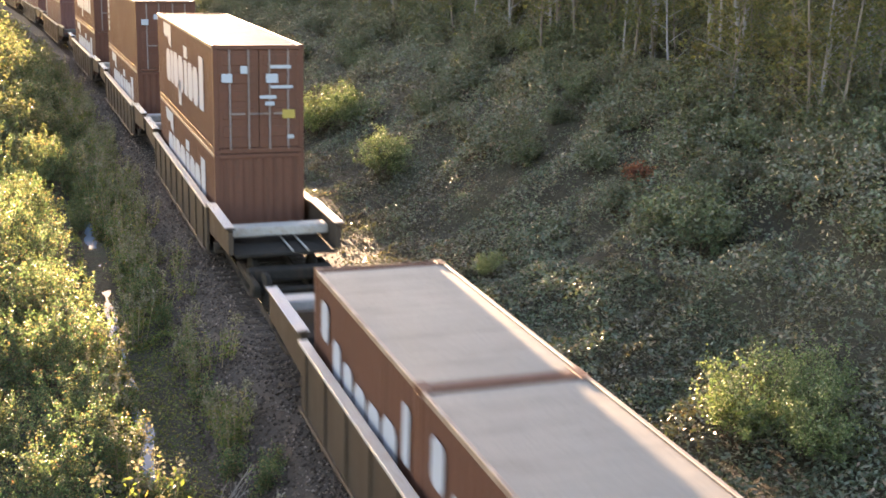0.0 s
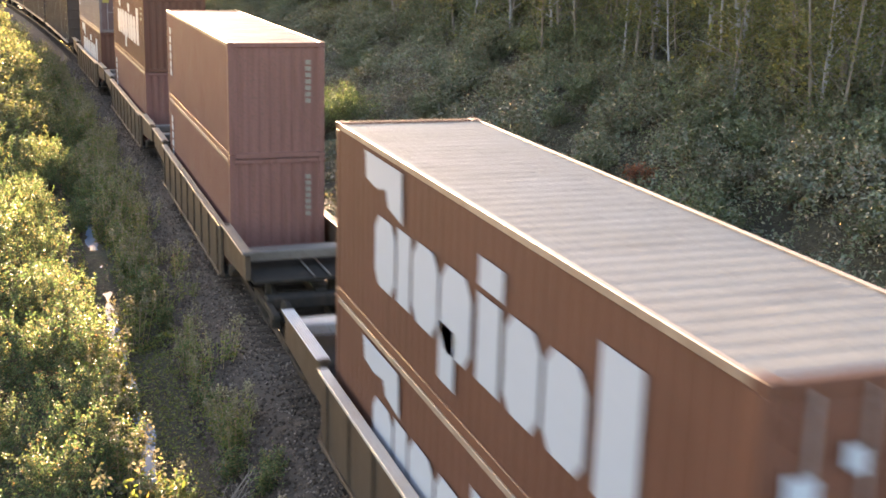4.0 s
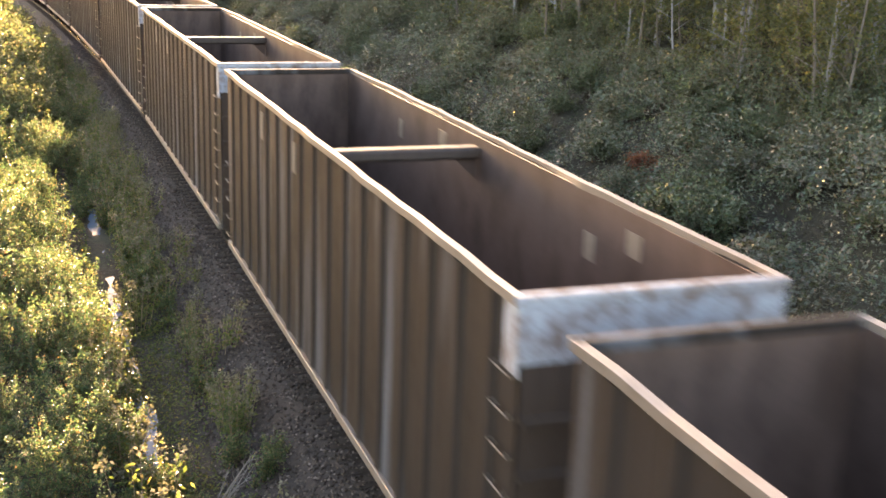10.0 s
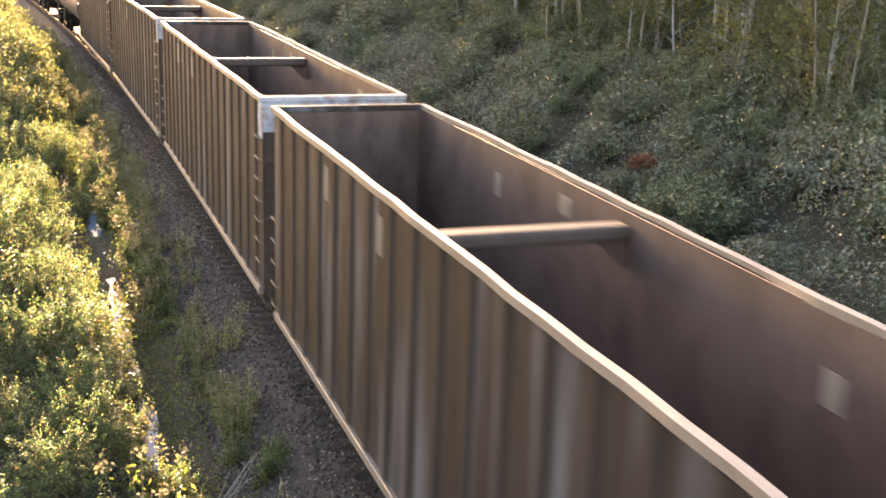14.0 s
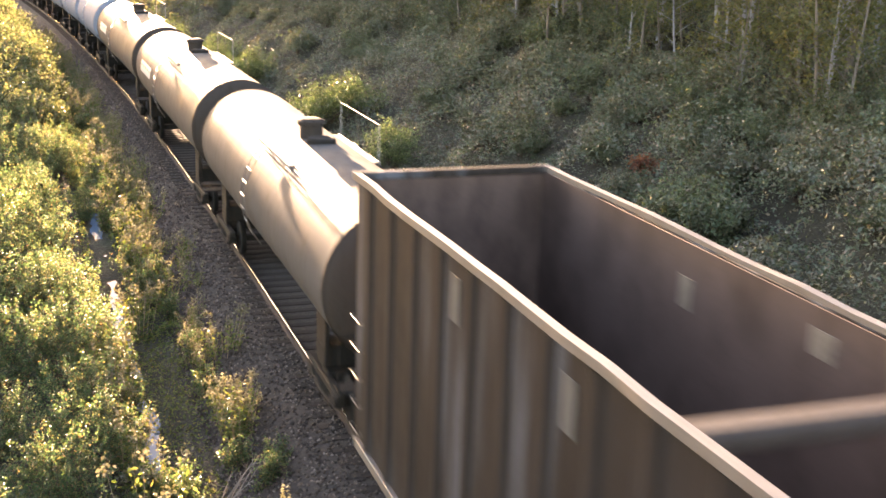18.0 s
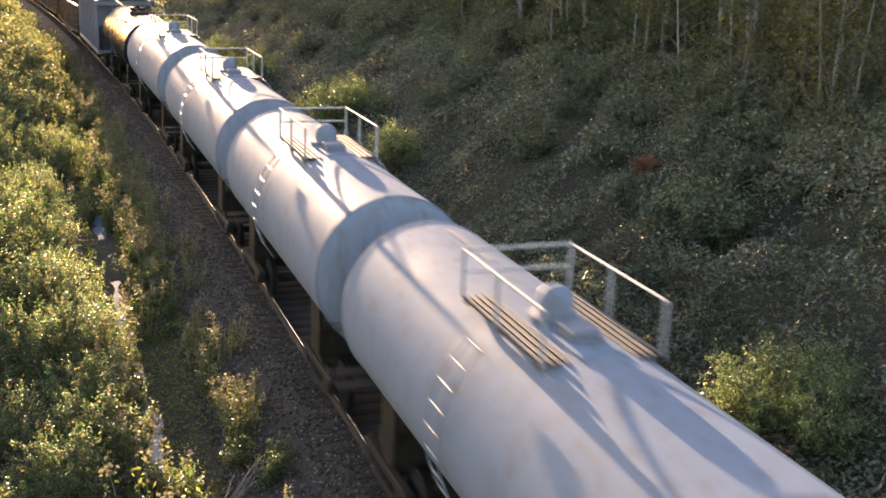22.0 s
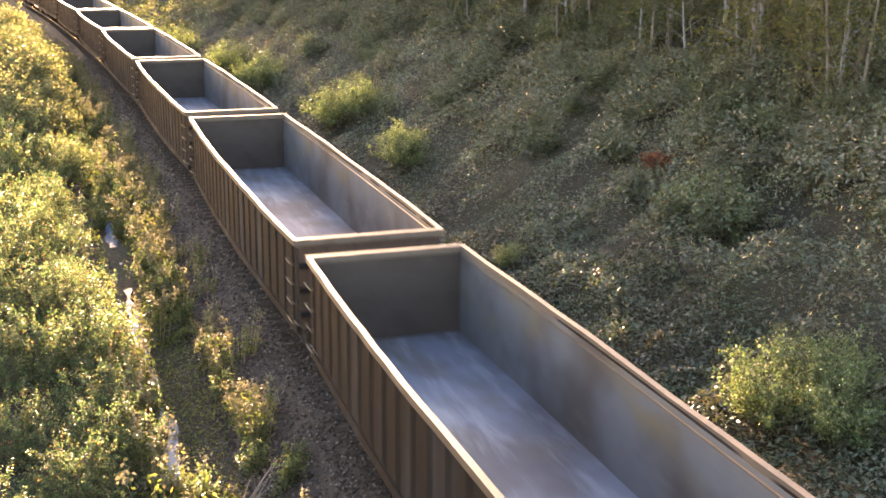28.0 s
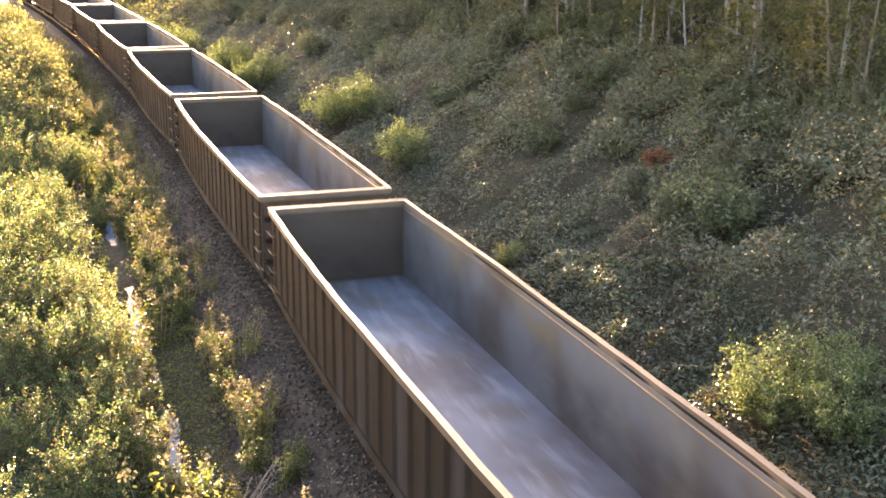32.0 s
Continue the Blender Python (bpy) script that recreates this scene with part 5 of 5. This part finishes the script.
# ---- tank cars ----
def make_tank(length, paint, head, label, style, dome_at=0.0, radius=1.44, axis=2.72, band=False):
    car = tagged(new("tank_car"), label, "tank car", "tank cars of the train")
    h, hd = length / 2, 0.36
    part("tank_shell", Shape().lathe([(radius, -h + hd + (2 * (h - hd)) * k / 12) for k in range(13)], "y", (0, 0, axis), 56), paint, car, "", smooth=True)
    prof = [(radius * math.cos(a), hd * math.sin(a)) for a in np.linspace(0, math.pi / 2 - 0.001, 9)]
    for sy in (-1, 1):
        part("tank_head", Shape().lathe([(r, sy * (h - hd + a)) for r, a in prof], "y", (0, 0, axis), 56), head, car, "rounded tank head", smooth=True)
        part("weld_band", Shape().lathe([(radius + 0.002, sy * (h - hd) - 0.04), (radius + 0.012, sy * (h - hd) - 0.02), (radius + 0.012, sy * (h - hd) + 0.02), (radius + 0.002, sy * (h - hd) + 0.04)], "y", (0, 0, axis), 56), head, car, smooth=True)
        # stub sill with its platform and end rail
        s = Shape().bevelled(-0.28, 0.28, min(sy * (h - 2.6), sy * (h + 0.55)), max(sy * (h - 2.6), sy * (h + 0.55)), 0.75, 1.15, 0.03)
        part("stub_sill", s, STEEL_DARK, car)
        part("end_platform", Shape().bevelled(-1.35, 1.35, min(sy * (h + 0.1), sy * (h + 0.55)), max(sy * (h + 0.1), sy * (h + 0.55)), 1.15, 1.2, 0.01), STEEL_DARK, car)
        ee = sy * (h + 0.5)
        part("end_rail", Shape().tube([(-1.35, ee, 1.2), (-1.35, ee, 2.15), (1.35, ee, 2.15), (1.35, ee, 1.2)], 0.02, 6), STEEL_DARK, car)
        sad = Shape()
        for x in (-1.05, 1.05):
            sad.add([(x - 0.04, sy * (h - 1.9) - 0.35, 0.9), (x + 0.04, sy * (h - 1.9) - 0.35, 0.9), (x + 0.04, sy * (h - 1.9) + 0.35, 0.9), (x - 0.04, sy * (h - 1.9) + 0.35, 0.9),
                     (x - 0.04, sy * (h - 1.9) - 0.35, axis - 0.9), (x + 0.04, sy * (h - 1.9) - 0.35, axis - 0.9), (x + 0.04, sy * (h - 1.9) + 0.35, axis - 0.9), (x - 0.04, sy * (h - 1.9) + 0.35, axis - 0.9)],
                    [(0, 3, 2, 1), (4, 5, 6, 7), (0, 1, 5, 4), (1, 2, 6, 5), (2, 3, 7, 6), (3, 0, 4, 7)])
        sad.bevelled(-1.1, 1.1, sy * (h - 1.9) - 0.3, sy * (h - 1.9) + 0.3, 0.8, 1.25, 0.03)
        part("saddle", sad, STEEL_DARK, car)
        truck(car, sy * (h - 1.75))
        coupler(car, sy * (h + 0.1), sy)
    for sx in (-1, 1):
        # ladder up to the dome platform
        lad = Shape()
        a0, a1 = radians(-40), radians(48)
        arc = [(sx * (radius + 0.13) * math.cos(a), axis + (radius + 0.13) * math.sin(a)) for a in np.linspace(a0, a1, 8)]
        for yy in (-0.21, 0.21):
            lad.tube([(x, dome_at + yy, z) for x, z in arc], 0.016, 5)
        ladder = part("ladder", lad, TANK_WHITE if style == "tall" else WALK_SLAT, car, "side ladder")
        for k in range(9):
            a = a0 + (a1 - a0) * k / 8
            part("rung", Shape().tube([(sx * (radius + 0.13) * math.cos(a), dome_at - 0.21, axis + (radius + 0.13) * math.sin(a)), (sx * (radius + 0.13) * math.cos(a), dome_at + 0.21, axis + (radius + 0.13) * math.sin(a))], 0.014, 5), WELL_EDGE, ladder)
    top = axis + radius
    if style == "tall":      # small valve dome within a railed platform
        px, py, c = 0.76, 1.32, dome_at - 0.05
        deck = part("platform", Shape().bevelled(-0.3, 0.3, c - py, c - 0.5, top - 0.06, top + 0.01, 0.01), TANK_WHITE, car, "grated dome platform")
        slat = Shape().bevelled(-0.033, 0.033, c - py, c + py, top - 0.085, top - 0.045, 0.006).mesh("slat")
        bearer = Shape().bevelled(-0.25, 0.25, -0.03, 0.03, top - 0.13, top - 0.087, 0.006).mesh("bearer")
        for sx in (-1, 1):
            for k in range(5):
                part("slat", slat, PLATFORM, deck, "", (sx * (0.335 + 0.1 * k), 0, 0))
            for yy in (-1.2, 0.0, 1.2):
                part("bearer", bearer, PLATFORM, deck, "", (sx * 0.53, c + yy, 0))
        for x in (-px, px):
            part("railing", Shape().tube([(x, c - py, top + 0.58), (x, c + py, top + 0.58)], 0.022, 6), RAILING, car, "white pipe railing")
            for y in (-py, 0.1, py):
                part("railing_post", Shape().tube([(x, c + y, top - 0.08), (x, c + y, top + 0.58)], 0.026, 6), RAILING, car)
        for zz in (0.28, 0.58):
            part("end_railing", Shape().tube([(-px, c + py, top + zz), (px, c + py, top + zz)], 0.022, 6), RAILING, car)
        part("dome", Shape().lathe([(0.23, top - 0.1), (0.23, top + 0.24), (0.21, top + 0.32), (0.15, top + 0.39), (0.08, top + 0.42), (0.0, top + 0.43)], "z", (0, dome_at, 0), 20), paint, car, "rounded valve housing", smooth=True)
        part("valve_flange", Shape().lathe([(0.33, top - 0.08), (0.33, top + 0.05), (0.2, top + 0.07), (0.0, top + 0.07)], "z", (0, dome_at, 0), 20), CEMENT, car)
        part("valve_box", Shape().bevelled(-0.2, 0.2, dome_at - 0.95, dome_at - 0.45, top - 0.06, top + 0.14, 0.03), CEMENT, car)
        for x in (-0.7, 0.7):
            part("platform_support", Shape().tube([(x, c - 1.2, top - 0.07), (x * 1.15, c - 1.2, top - 0.5)], 0.03, 6), CEMENT, car)
    else:
        dome_at -= 0.3
        for sx in (-1, 1):
            walk_way = part("walkway", Shape().bevelled(*sorted((sx * 0.955, sx * 0.98)), dome_at - 2.0, dome_at + 1.5, top - 0.31, top - 0.235, 0.006), WELL_EDGE, car, "grated steel walkway")
            bar = Shape().bevelled(-0.014, 0.014, dome_at - 2.0, dome_at + 1.5, top - 0.29, top - 0.245, 0.004).mesh("slat")
            for k in range(6):
                part("slat", bar, WALK_SLAT, walk_way, "", (sx * (0.655 + 0.052 * k), 0, 0))
            for yy in (-1.9, -0.7, 0.4, 1.4):
                part("bearer", Shape().bevelled(*sorted((sx * 0.64, sx * 0.955)), dome_at + yy - 0.03, dome_at + yy + 0.03, top - 0.35, top - 0.292, 0.006), PLATFORM, walk_way)
            rail = Shape().tube([(sx * 1.0, dome_at - 1.8, top - 0.27), (sx * 1.0, dome_at - 1.8, top + 0.52), (sx * 1.0, dome_at + 1.5, top + 0.52), (sx * 1.0, dome_at + 1.5, top - 0.27)], 0.013, 6)
            part("railing", rail, WELL_EDGE, car, "thin walkway railing")
            part("railing_post", Shape().tube([(sx * 1.0, dome_at - 0.1, top - 0.27), (sx * 1.0, dome_at - 0.1, top + 0.52)], 0.011, 6), WALK_SLAT, car)
        if paint is BLACK:      # a low cluster of lids and valves
            part("hatch_box", Shape().bevelled(-0.5, 0.42, dome_at - 0.35, dome_at + 0.5, top - 0.12, top + 0.12, 0.05), HEAD_SHADE, car, "dark low hatch box")
            for x, y, r in ((-0.3, 0.25, 0.12), (0.2, 0.0, 0.16), (0.05, 0.95, 0.13), (-0.25, -0.2, 0.09)):
                part("valve", Shape().lathe([(r, top - 0.05), (r, top + 0.2), (r + 0.03, top + 0.21), (r + 0.02, top + 0.26), (0.0, top + 0.28)], "z", (x, dome_at + y, 0), 14), HEAD_SHADE, car, "", smooth=True)
        else:
            part("manway", Shape().lathe([(0.26, top - 0.12), (0.26, top + 0.28), (0.31, top + 0.29), (0.31, top + 0.36), (0.2, top + 0.41), (0.0, top + 0.42)], "z", (-0.06, dome_at, 0), 20), HEAD_SHADE, car, "dark bolted manway")
            for k in range(8):
                a = k * math.pi / 4
                part("bolt", Shape().tube([(0.285 * math.cos(a) - 0.06, dome_at + 0.285 * math.sin(a), top + 0.26), (0.285 * math.cos(a) - 0.06, dome_at + 0.285 * math.sin(a), top + 0.38)], 0.022, 5), STEEL_DARK, car)
        part("hatch_cover", Shape().lathe([(0.32, top - 0.1), (0.32, top + 0.06), (0.28, top + 0.1), (0.0, top + 0.12)], "z", (0, dome_at - 0.75, 0), 20), STEEL_DARK, car, "dark hatch cover")
        part("vent", Shape().lathe([(0.1, top - 0.05), (0.1, top + 0.25), (0.14, top + 0.26), (0.0, top + 0.36)], "z", (0.0, dome_at + 0.85, 0), 12), STEEL_DARK, car)
    def decal(y0, y1, deg0, deg1, cuts=3):
        """A painted bar that lies on the curve of the shell."""
        r = radius + 0.006
        return Shape().add([(r * math.cos(radians(deg)), y, axis + r * math.sin(radians(deg))) for deg in np.linspace(deg0, deg1, cuts) for y in (y0, y1)],
                           [(2 * k, 2 * k + 1, 2 * k + 3, 2 * k + 2) for k in range(cuts - 1)])
    if band:      # marking bars along the flank, a white plate on the back, two pale marks on the head
        part("plate", decal(h - 5.4, h - 2.1, 161, 178, 6), STICKER, car, "white painted panel on the tank's flank")
        for k in range(5):
            part("marking_bar", decal(h - 5.25 + k * 0.64, h - 4.9 + k * 0.64, 166.5, 169.5).lifted(0.004), ROOF_GREY, car, "grey painted bar")
        part("plate", decal(h - 2.75, h - 0.9, 82, 88.5), STICKER, car, "white painted plate on the tank's back")
    if paint is TANK_WHITE:
        part("plate", decal(h - 2.75, h - 0.9, 80, 86), STRIP, car, "grey strip on the tank's back")
    if paint is BLACK:
        part("marking_bar", decal(-h + 0.75, -h + 1.6, 150, 160), STICKER, car, "white painted block")
    if head is not TANK_WHITE:
        for x in (-0.4, 0.1):
            q = math.hypot(x + 0.1, 0.9) / radius
            yy = -(h - hd + hd * math.sqrt(1 - q * q)) - 0.012
            part("head_mark", Shape().add([(x, yy, axis + 0.82), (x + 0.3, yy, axis + 0.82), (x + 0.3, yy + 0.03, axis + 0.96), (x, yy + 0.03, axis + 0.96), (x, yy + 0.02, axis + 0.82), (x + 0.3, yy + 0.02, axis + 0.82), (x + 0.3, yy + 0.05, axis + 0.96), (x, yy + 0.05, axis + 0.96)],
                                          [(0, 1, 2, 3), (7, 6, 5, 4), (0, 4, 5, 1), (1, 5, 6, 2), (2, 6, 7, 3), (3, 7, 4, 0)]), CEMENT, car, "small pale mark on the tank head")
    return car


# ---- covered hopper ----
def make_covered_hopper():
    car = tagged(new("covered_hopper"), "light grey covered hopper car with round hatches and roof walkway", "covered hopper", "")
    L, W, z0, z1, zr = 12.0, 1.55, 1.12, 4.12, 4.32
    h = L / 2
    for sx in (-1, 1):
        side = part("side_wall", Shape().bevelled(*sorted((sx * (W - 0.06), sx * (W - 0.1))), -h + 0.9, h - 0.9, z0, z1, 0.01), CEMENT, car, "ribbed light grey side")
        part("side_sill", Shape().bevelled(*sorted((sx * W, sx * (W - 0.12))), -h, h, z0 - 0.08, z0 + 0.12, 0.015), CEMENT, side)
        part("top_chord", Shape().bevelled(*sorted((sx * (W + 0.02), sx * (W - 0.1))), -h, h, z1 - 0.1, z1, 0.015), CEMENT, side)
        rib = Shape().bevelled(*sorted((sx * (W - 0.06), sx * W)), -0.05, 0.05, z0 + 0.1, z1 - 0.1, 0.012).mesh("rib")
        for k in range(13):
            part("rib", rib, CEMENT, side, "", (0, -h + 0.95 + k * (L - 1.9) / 12, 0))
        part("roof_panel", Shape().add([(sx * (W + 0.03), -h - 0.02, z1), (sx * 0.3, -h - 0.02, zr), (sx * 0.3, h + 0.02, zr), (sx * (W + 0.03), h + 0.02, z1), (sx * (W + 0.03), -h - 0.02, z1 - 0.05), (sx * 0.3, -h - 0.02, zr - 0.05), (sx * 0.3, h + 0.02, zr - 0.05), (sx * (W + 0.03), h + 0.02, z1 - 0.05)],
                                       [(0, 1, 2, 3), (4, 7, 6, 5), (0, 4, 5, 1), (3, 2, 6, 7), (0, 3, 7, 4), (1, 5, 6, 2)]), CEMENT, car, "sloping roof sheet")
        for y in (4.7, 1.5, -0.1, -3.3):
            hatch = part("hatch", Shape().lathe([(0.47, z1 + 0.02), (0.47, z1 + 0.17), (0.51, z1 + 0.18), (0.51, z1 + 0.21), (0.3, z1 + 0.26), (0.0, z1 + 0.27)], "z", (sx * 0.86, y, 0), 24), CEMENT, car, "round roof hatch", smooth=False)
            part("hatch_bar", Shape().bevelled(sx * 0.86 - 0.56, sx * 0.86 + 0.56, y - 0.035, y + 0.035, z1 + 0.25, z1 + 0.29, 0.008), CEMENT, hatch)
        for sy in (-1, 1):
            ends = Shape()
            for y in (sy * (h - 0.05), sy * (h - 0.85)):
                ends.bevelled(*sorted((sx * W, sx * (W - 0.09))), y - 0.05, y + 0.05, z0, z1, 0.01)
            part("corner_post", ends, CEMENT, car)
            rungs(car, sx * (W - 0.02), sy * (h - 0.45), z0 + 0.3, z1 - 0.2, 0.4, 0.5, "y", CEMENT)
    part("ridge", Shape().bevelled(-0.32, 0.32, -h, h, zr - 0.06, zr, 0.01), CEMENT, car)
    for x in (-0.21, 0.0, 0.21):
        part("running_board", Shape().bevelled(x - 0.1, x + 0.1, -h - 0.25, h + 0.25, zr + 0.07, zr + 0.11, 0.008), WALK_GREY, car, "galvanised roof running board")
    for sy in (-1, 1):
        y = sy * (h - 0.9)
        part("slope_sheet", Shape().add([(-W + 0.1, y, z1 - 0.05), (W - 0.1, y, z1 - 0.05), (W - 0.1, y, z0 + 1.5), (-W + 0.1, y, z0 + 1.5), (-W + 0.1, y - sy * 1.5, z0 - 0.1), (W - 0.1, y - sy * 1.5, z0 - 0.1)],
                                        [(0, 1, 2, 3), (3, 2, 5, 4)]), CEMENT, car, "sloping end sheet")
        part("end_beam", Shape().bevelled(-W, W, sy * (h - 0.04) - 0.06, sy * (h - 0.04) + 0.06, z1 - 0.3, z1 - 0.06, 0.015), CEMENT, car)
        part("end_beam", Shape().bevelled(-W, W, sy * (h - 0.04) - 0.06, sy * (h - 0.04) + 0.06, z0 - 0.05, z0 + 0.15, 0.015), CEMENT, car)
        for x in (-0.62, 0.62):
            part("end_post", Shape().bevelled(x - 0.05, x + 0.05, sy * (h - 0.06) - 0.05, sy * (h - 0.06) + 0.05, z0, z1, 0.01), CEMENT, car)
        rungs(car, -1.1, sy * (h - 0.02), z0 + 0.3, z1 - 0.3, 0.4, 0.5, "x", CEMENT)
        truck(car, sy * (h - 1.6))
        coupler(car, sy * h, sy)
    part("centre_sill", Shape().bevelled(-0.25, 0.25, -h - 0.1, h + 0.1, 0.72, 1.1, 0.02), STEEL_DARK, car)
    for yy in (-2.4, 0, 2.4):
        part("discharge_chute", Shape().add([(-1.3, yy - 1.1, 1.1), (1.3, yy - 1.1, 1.1), (1.3, yy + 1.1, 1.1), (-1.3, yy + 1.1, 1.1), (-0.4, yy - 0.35, 0.4), (0.4, yy - 0.35, 0.4), (0.4, yy + 0.35, 0.4), (-0.4, yy + 0.35, 0.4)],
                                            [(0, 1, 5, 4), (1, 2, 6, 5), (2, 3, 7, 6), (3, 0, 4, 7), (4, 5, 6, 7)]), CEMENT, car)
    part("plate", Shape().box(-W - 0.012, -W - 0.006, h - 1.7, h - 1.35, 2.9, 3.3), BLACK, car, "dark marking plate")
    return car


# ---- the consist: (thing, distance of its middle along the track at 0 s, height of its base, half bogie base) ----
TRAIN = []


def couple(ob, u, z=0.0, half=6.0):
    TRAIN.append((ob, u, z, half))
    return ob


def build_train():
    HC, LO, FLOOR = 2.896, 2.591, 0.37
    brown = "reddish-brown corrugated shipping container with white markings on a well car"
    for pale, first, others in ((True, 38.05, (14.3, 57.6, 77.2)), (False, 100.2, (119.55, 139.0))):
        couple(make_well_car(True, pale), first, 0, 9.75)
        well = make_well_car(False, pale)
        for k, u in enumerate(others):
            couple(copy_thing(well, Matrix()) if k else well, u, 0, 9.75)
    # two short boxes in the first well
    couple(make_container(6.058, LO, OXIDE, ROOF_GREY, "short reddish-brown container with a pale grey roof in a well car", True, 0, False, 0, False, 0.004, True), 17.4, FLOOR, 9)
    couple(make_container(6.058, LO, OXIDE, ROOF_GREY, "short reddish-brown container with a pale grey roof in a well car", True, 0, False, 0, False, 0.004, True), 11.3, FLOOR, 9)
    low = make_container(12.192, LO, OXIDE, ROOF_TAN, brown, False, 1, False, 0)
    tropic = make_container(12.192, HC, OXIDE, ROOF_GREY, "reddish-brown container with a large white company marking and doors", True, 1, False, 1)
    couple(low, 38.05, FLOOR, 9.75)
    couple(tropic, 38.08, FLOOR + LO, 9.75)
    couple(copy_thing(low, Matrix()), 57.6, FLOOR, 9.75)
    couple(make_container(12.192, HC, OXIDE, ROOF_RED, "plain reddish-brown container with closed doors and small white plates", True, 0, True, 1), 57.6, FLOOR + LO, 9.75)
    couple(copy_thing(low, Matrix()), 77.2, FLOOR, 9.75)
    couple(copy_thing(tropic, Matrix()), 77.2, FLOOR + LO, 9.75)
    lowhc = make_container(12.192, HC, OXIDE_PINK, ROOF_TAN, "faded red corrugated container low in a well car", False, 0, True, 3)
    couple(lowhc, 100.2, FLOOR, 9.75)
    couple(make_container(12.192, HC, OXIDE_PINK, ROOF_RED, "faded red corrugated container with a column of white code bars", False, 0, True, 3), 100.2, FLOOR + HC, 9.75)
    couple(copy_thing(lowhc, Matrix()), 119.55, FLOOR, 9.75)
    couple(make_container(12.192, HC, OXIDE, ROOF_GREY, "reddish-brown container with a large white company marking and a plain front", False, 1, False, 3, True), 119.55, FLOOR + HC, 9.75)
    couple(make_container(12.192, HC, OXIDE, ROOF_TAN, brown, False, 1, False, 0), 139.0, FLOOR, 9.75)
    couple(make_container(12.192, HC, MAUVE, ROOF_RED, "faded grey-mauve container with white and yellow door plates", True, 0, True, 2, True), 139.0, FLOOR + HC, 9.75)
    hopper = make_hopper()
    for k in range(8):
        couple(hopper if k == 0 else copy_thing(hopper, Matrix()), 151.22 + 9.1 + k * 19.485, 0, 7.1)
    tan = "tan tank car with shade-darkened heads and a railed manway"
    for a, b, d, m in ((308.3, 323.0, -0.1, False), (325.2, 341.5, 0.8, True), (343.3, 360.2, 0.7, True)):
        couple(make_tank(b - a + 0.72, TAN, HEAD_SHADE, tan, "flat", d, band=m), (a + b) / 2, 0, (b - a) / 2 - 1.75)
    white = "white tank car with a rounded valve dome in a tall railing"
    for a, b, d in ((362.6, 372.7, 0.0), (374.7, 384.8, 0.3), (386.9, 398.7, 0.4), (401.2, 412.65, 0.3)):
        couple(make_tank(b - a + 0.72, TANK_WHITE, TANK_WHITE, white, "tall", d), (a + b) / 2, 0, (b - a) / 2 - 1.75)
    couple(make_tank(11.6, BLACK, BLACK, "glossy black tank car with a railed manway", "flat", 0.0, 1.35, 2.6), 420.45, 0, 3.95)
    couple(make_covered_hopper(), 433.55, 0, 4.4)
    gond = make_gondola()
    for k in range(14):
        couple(gond if k == 0 else copy_thing(gond, Matrix()), 457.45 - 8.12 + k * 17.47, 0, 6.1)


build_train()


# ---- what moves ----
SPEED = (16.14, 16.05, 15.94, 16.0, 16.15, 16.43, 16.51, 16.51, 16.47)      # m/s, every four seconds


def travelled(t):
    tt = np.linspace(0, t, 200)
    return float(np.mean(np.interp(tt, np.arange(0, 33, 4), SPEED)) * t)


def motions():
    gone = [(t, travelled(t)) for t in range(33)]
    for ob, u, z, half in TRAIN:
        rows = []
        for t, g in gone:
            ax, ay, _ = on_track(u - g - half)
            bx, by, _ = on_track(u - g + half)
            rows.append((t, pose((ax + bx) / 2, (ay + by) / 2, z, 0, 0, math.degrees(math.atan2(ax - bx, by - ay)))))
        walk(ob, rows)


motions()
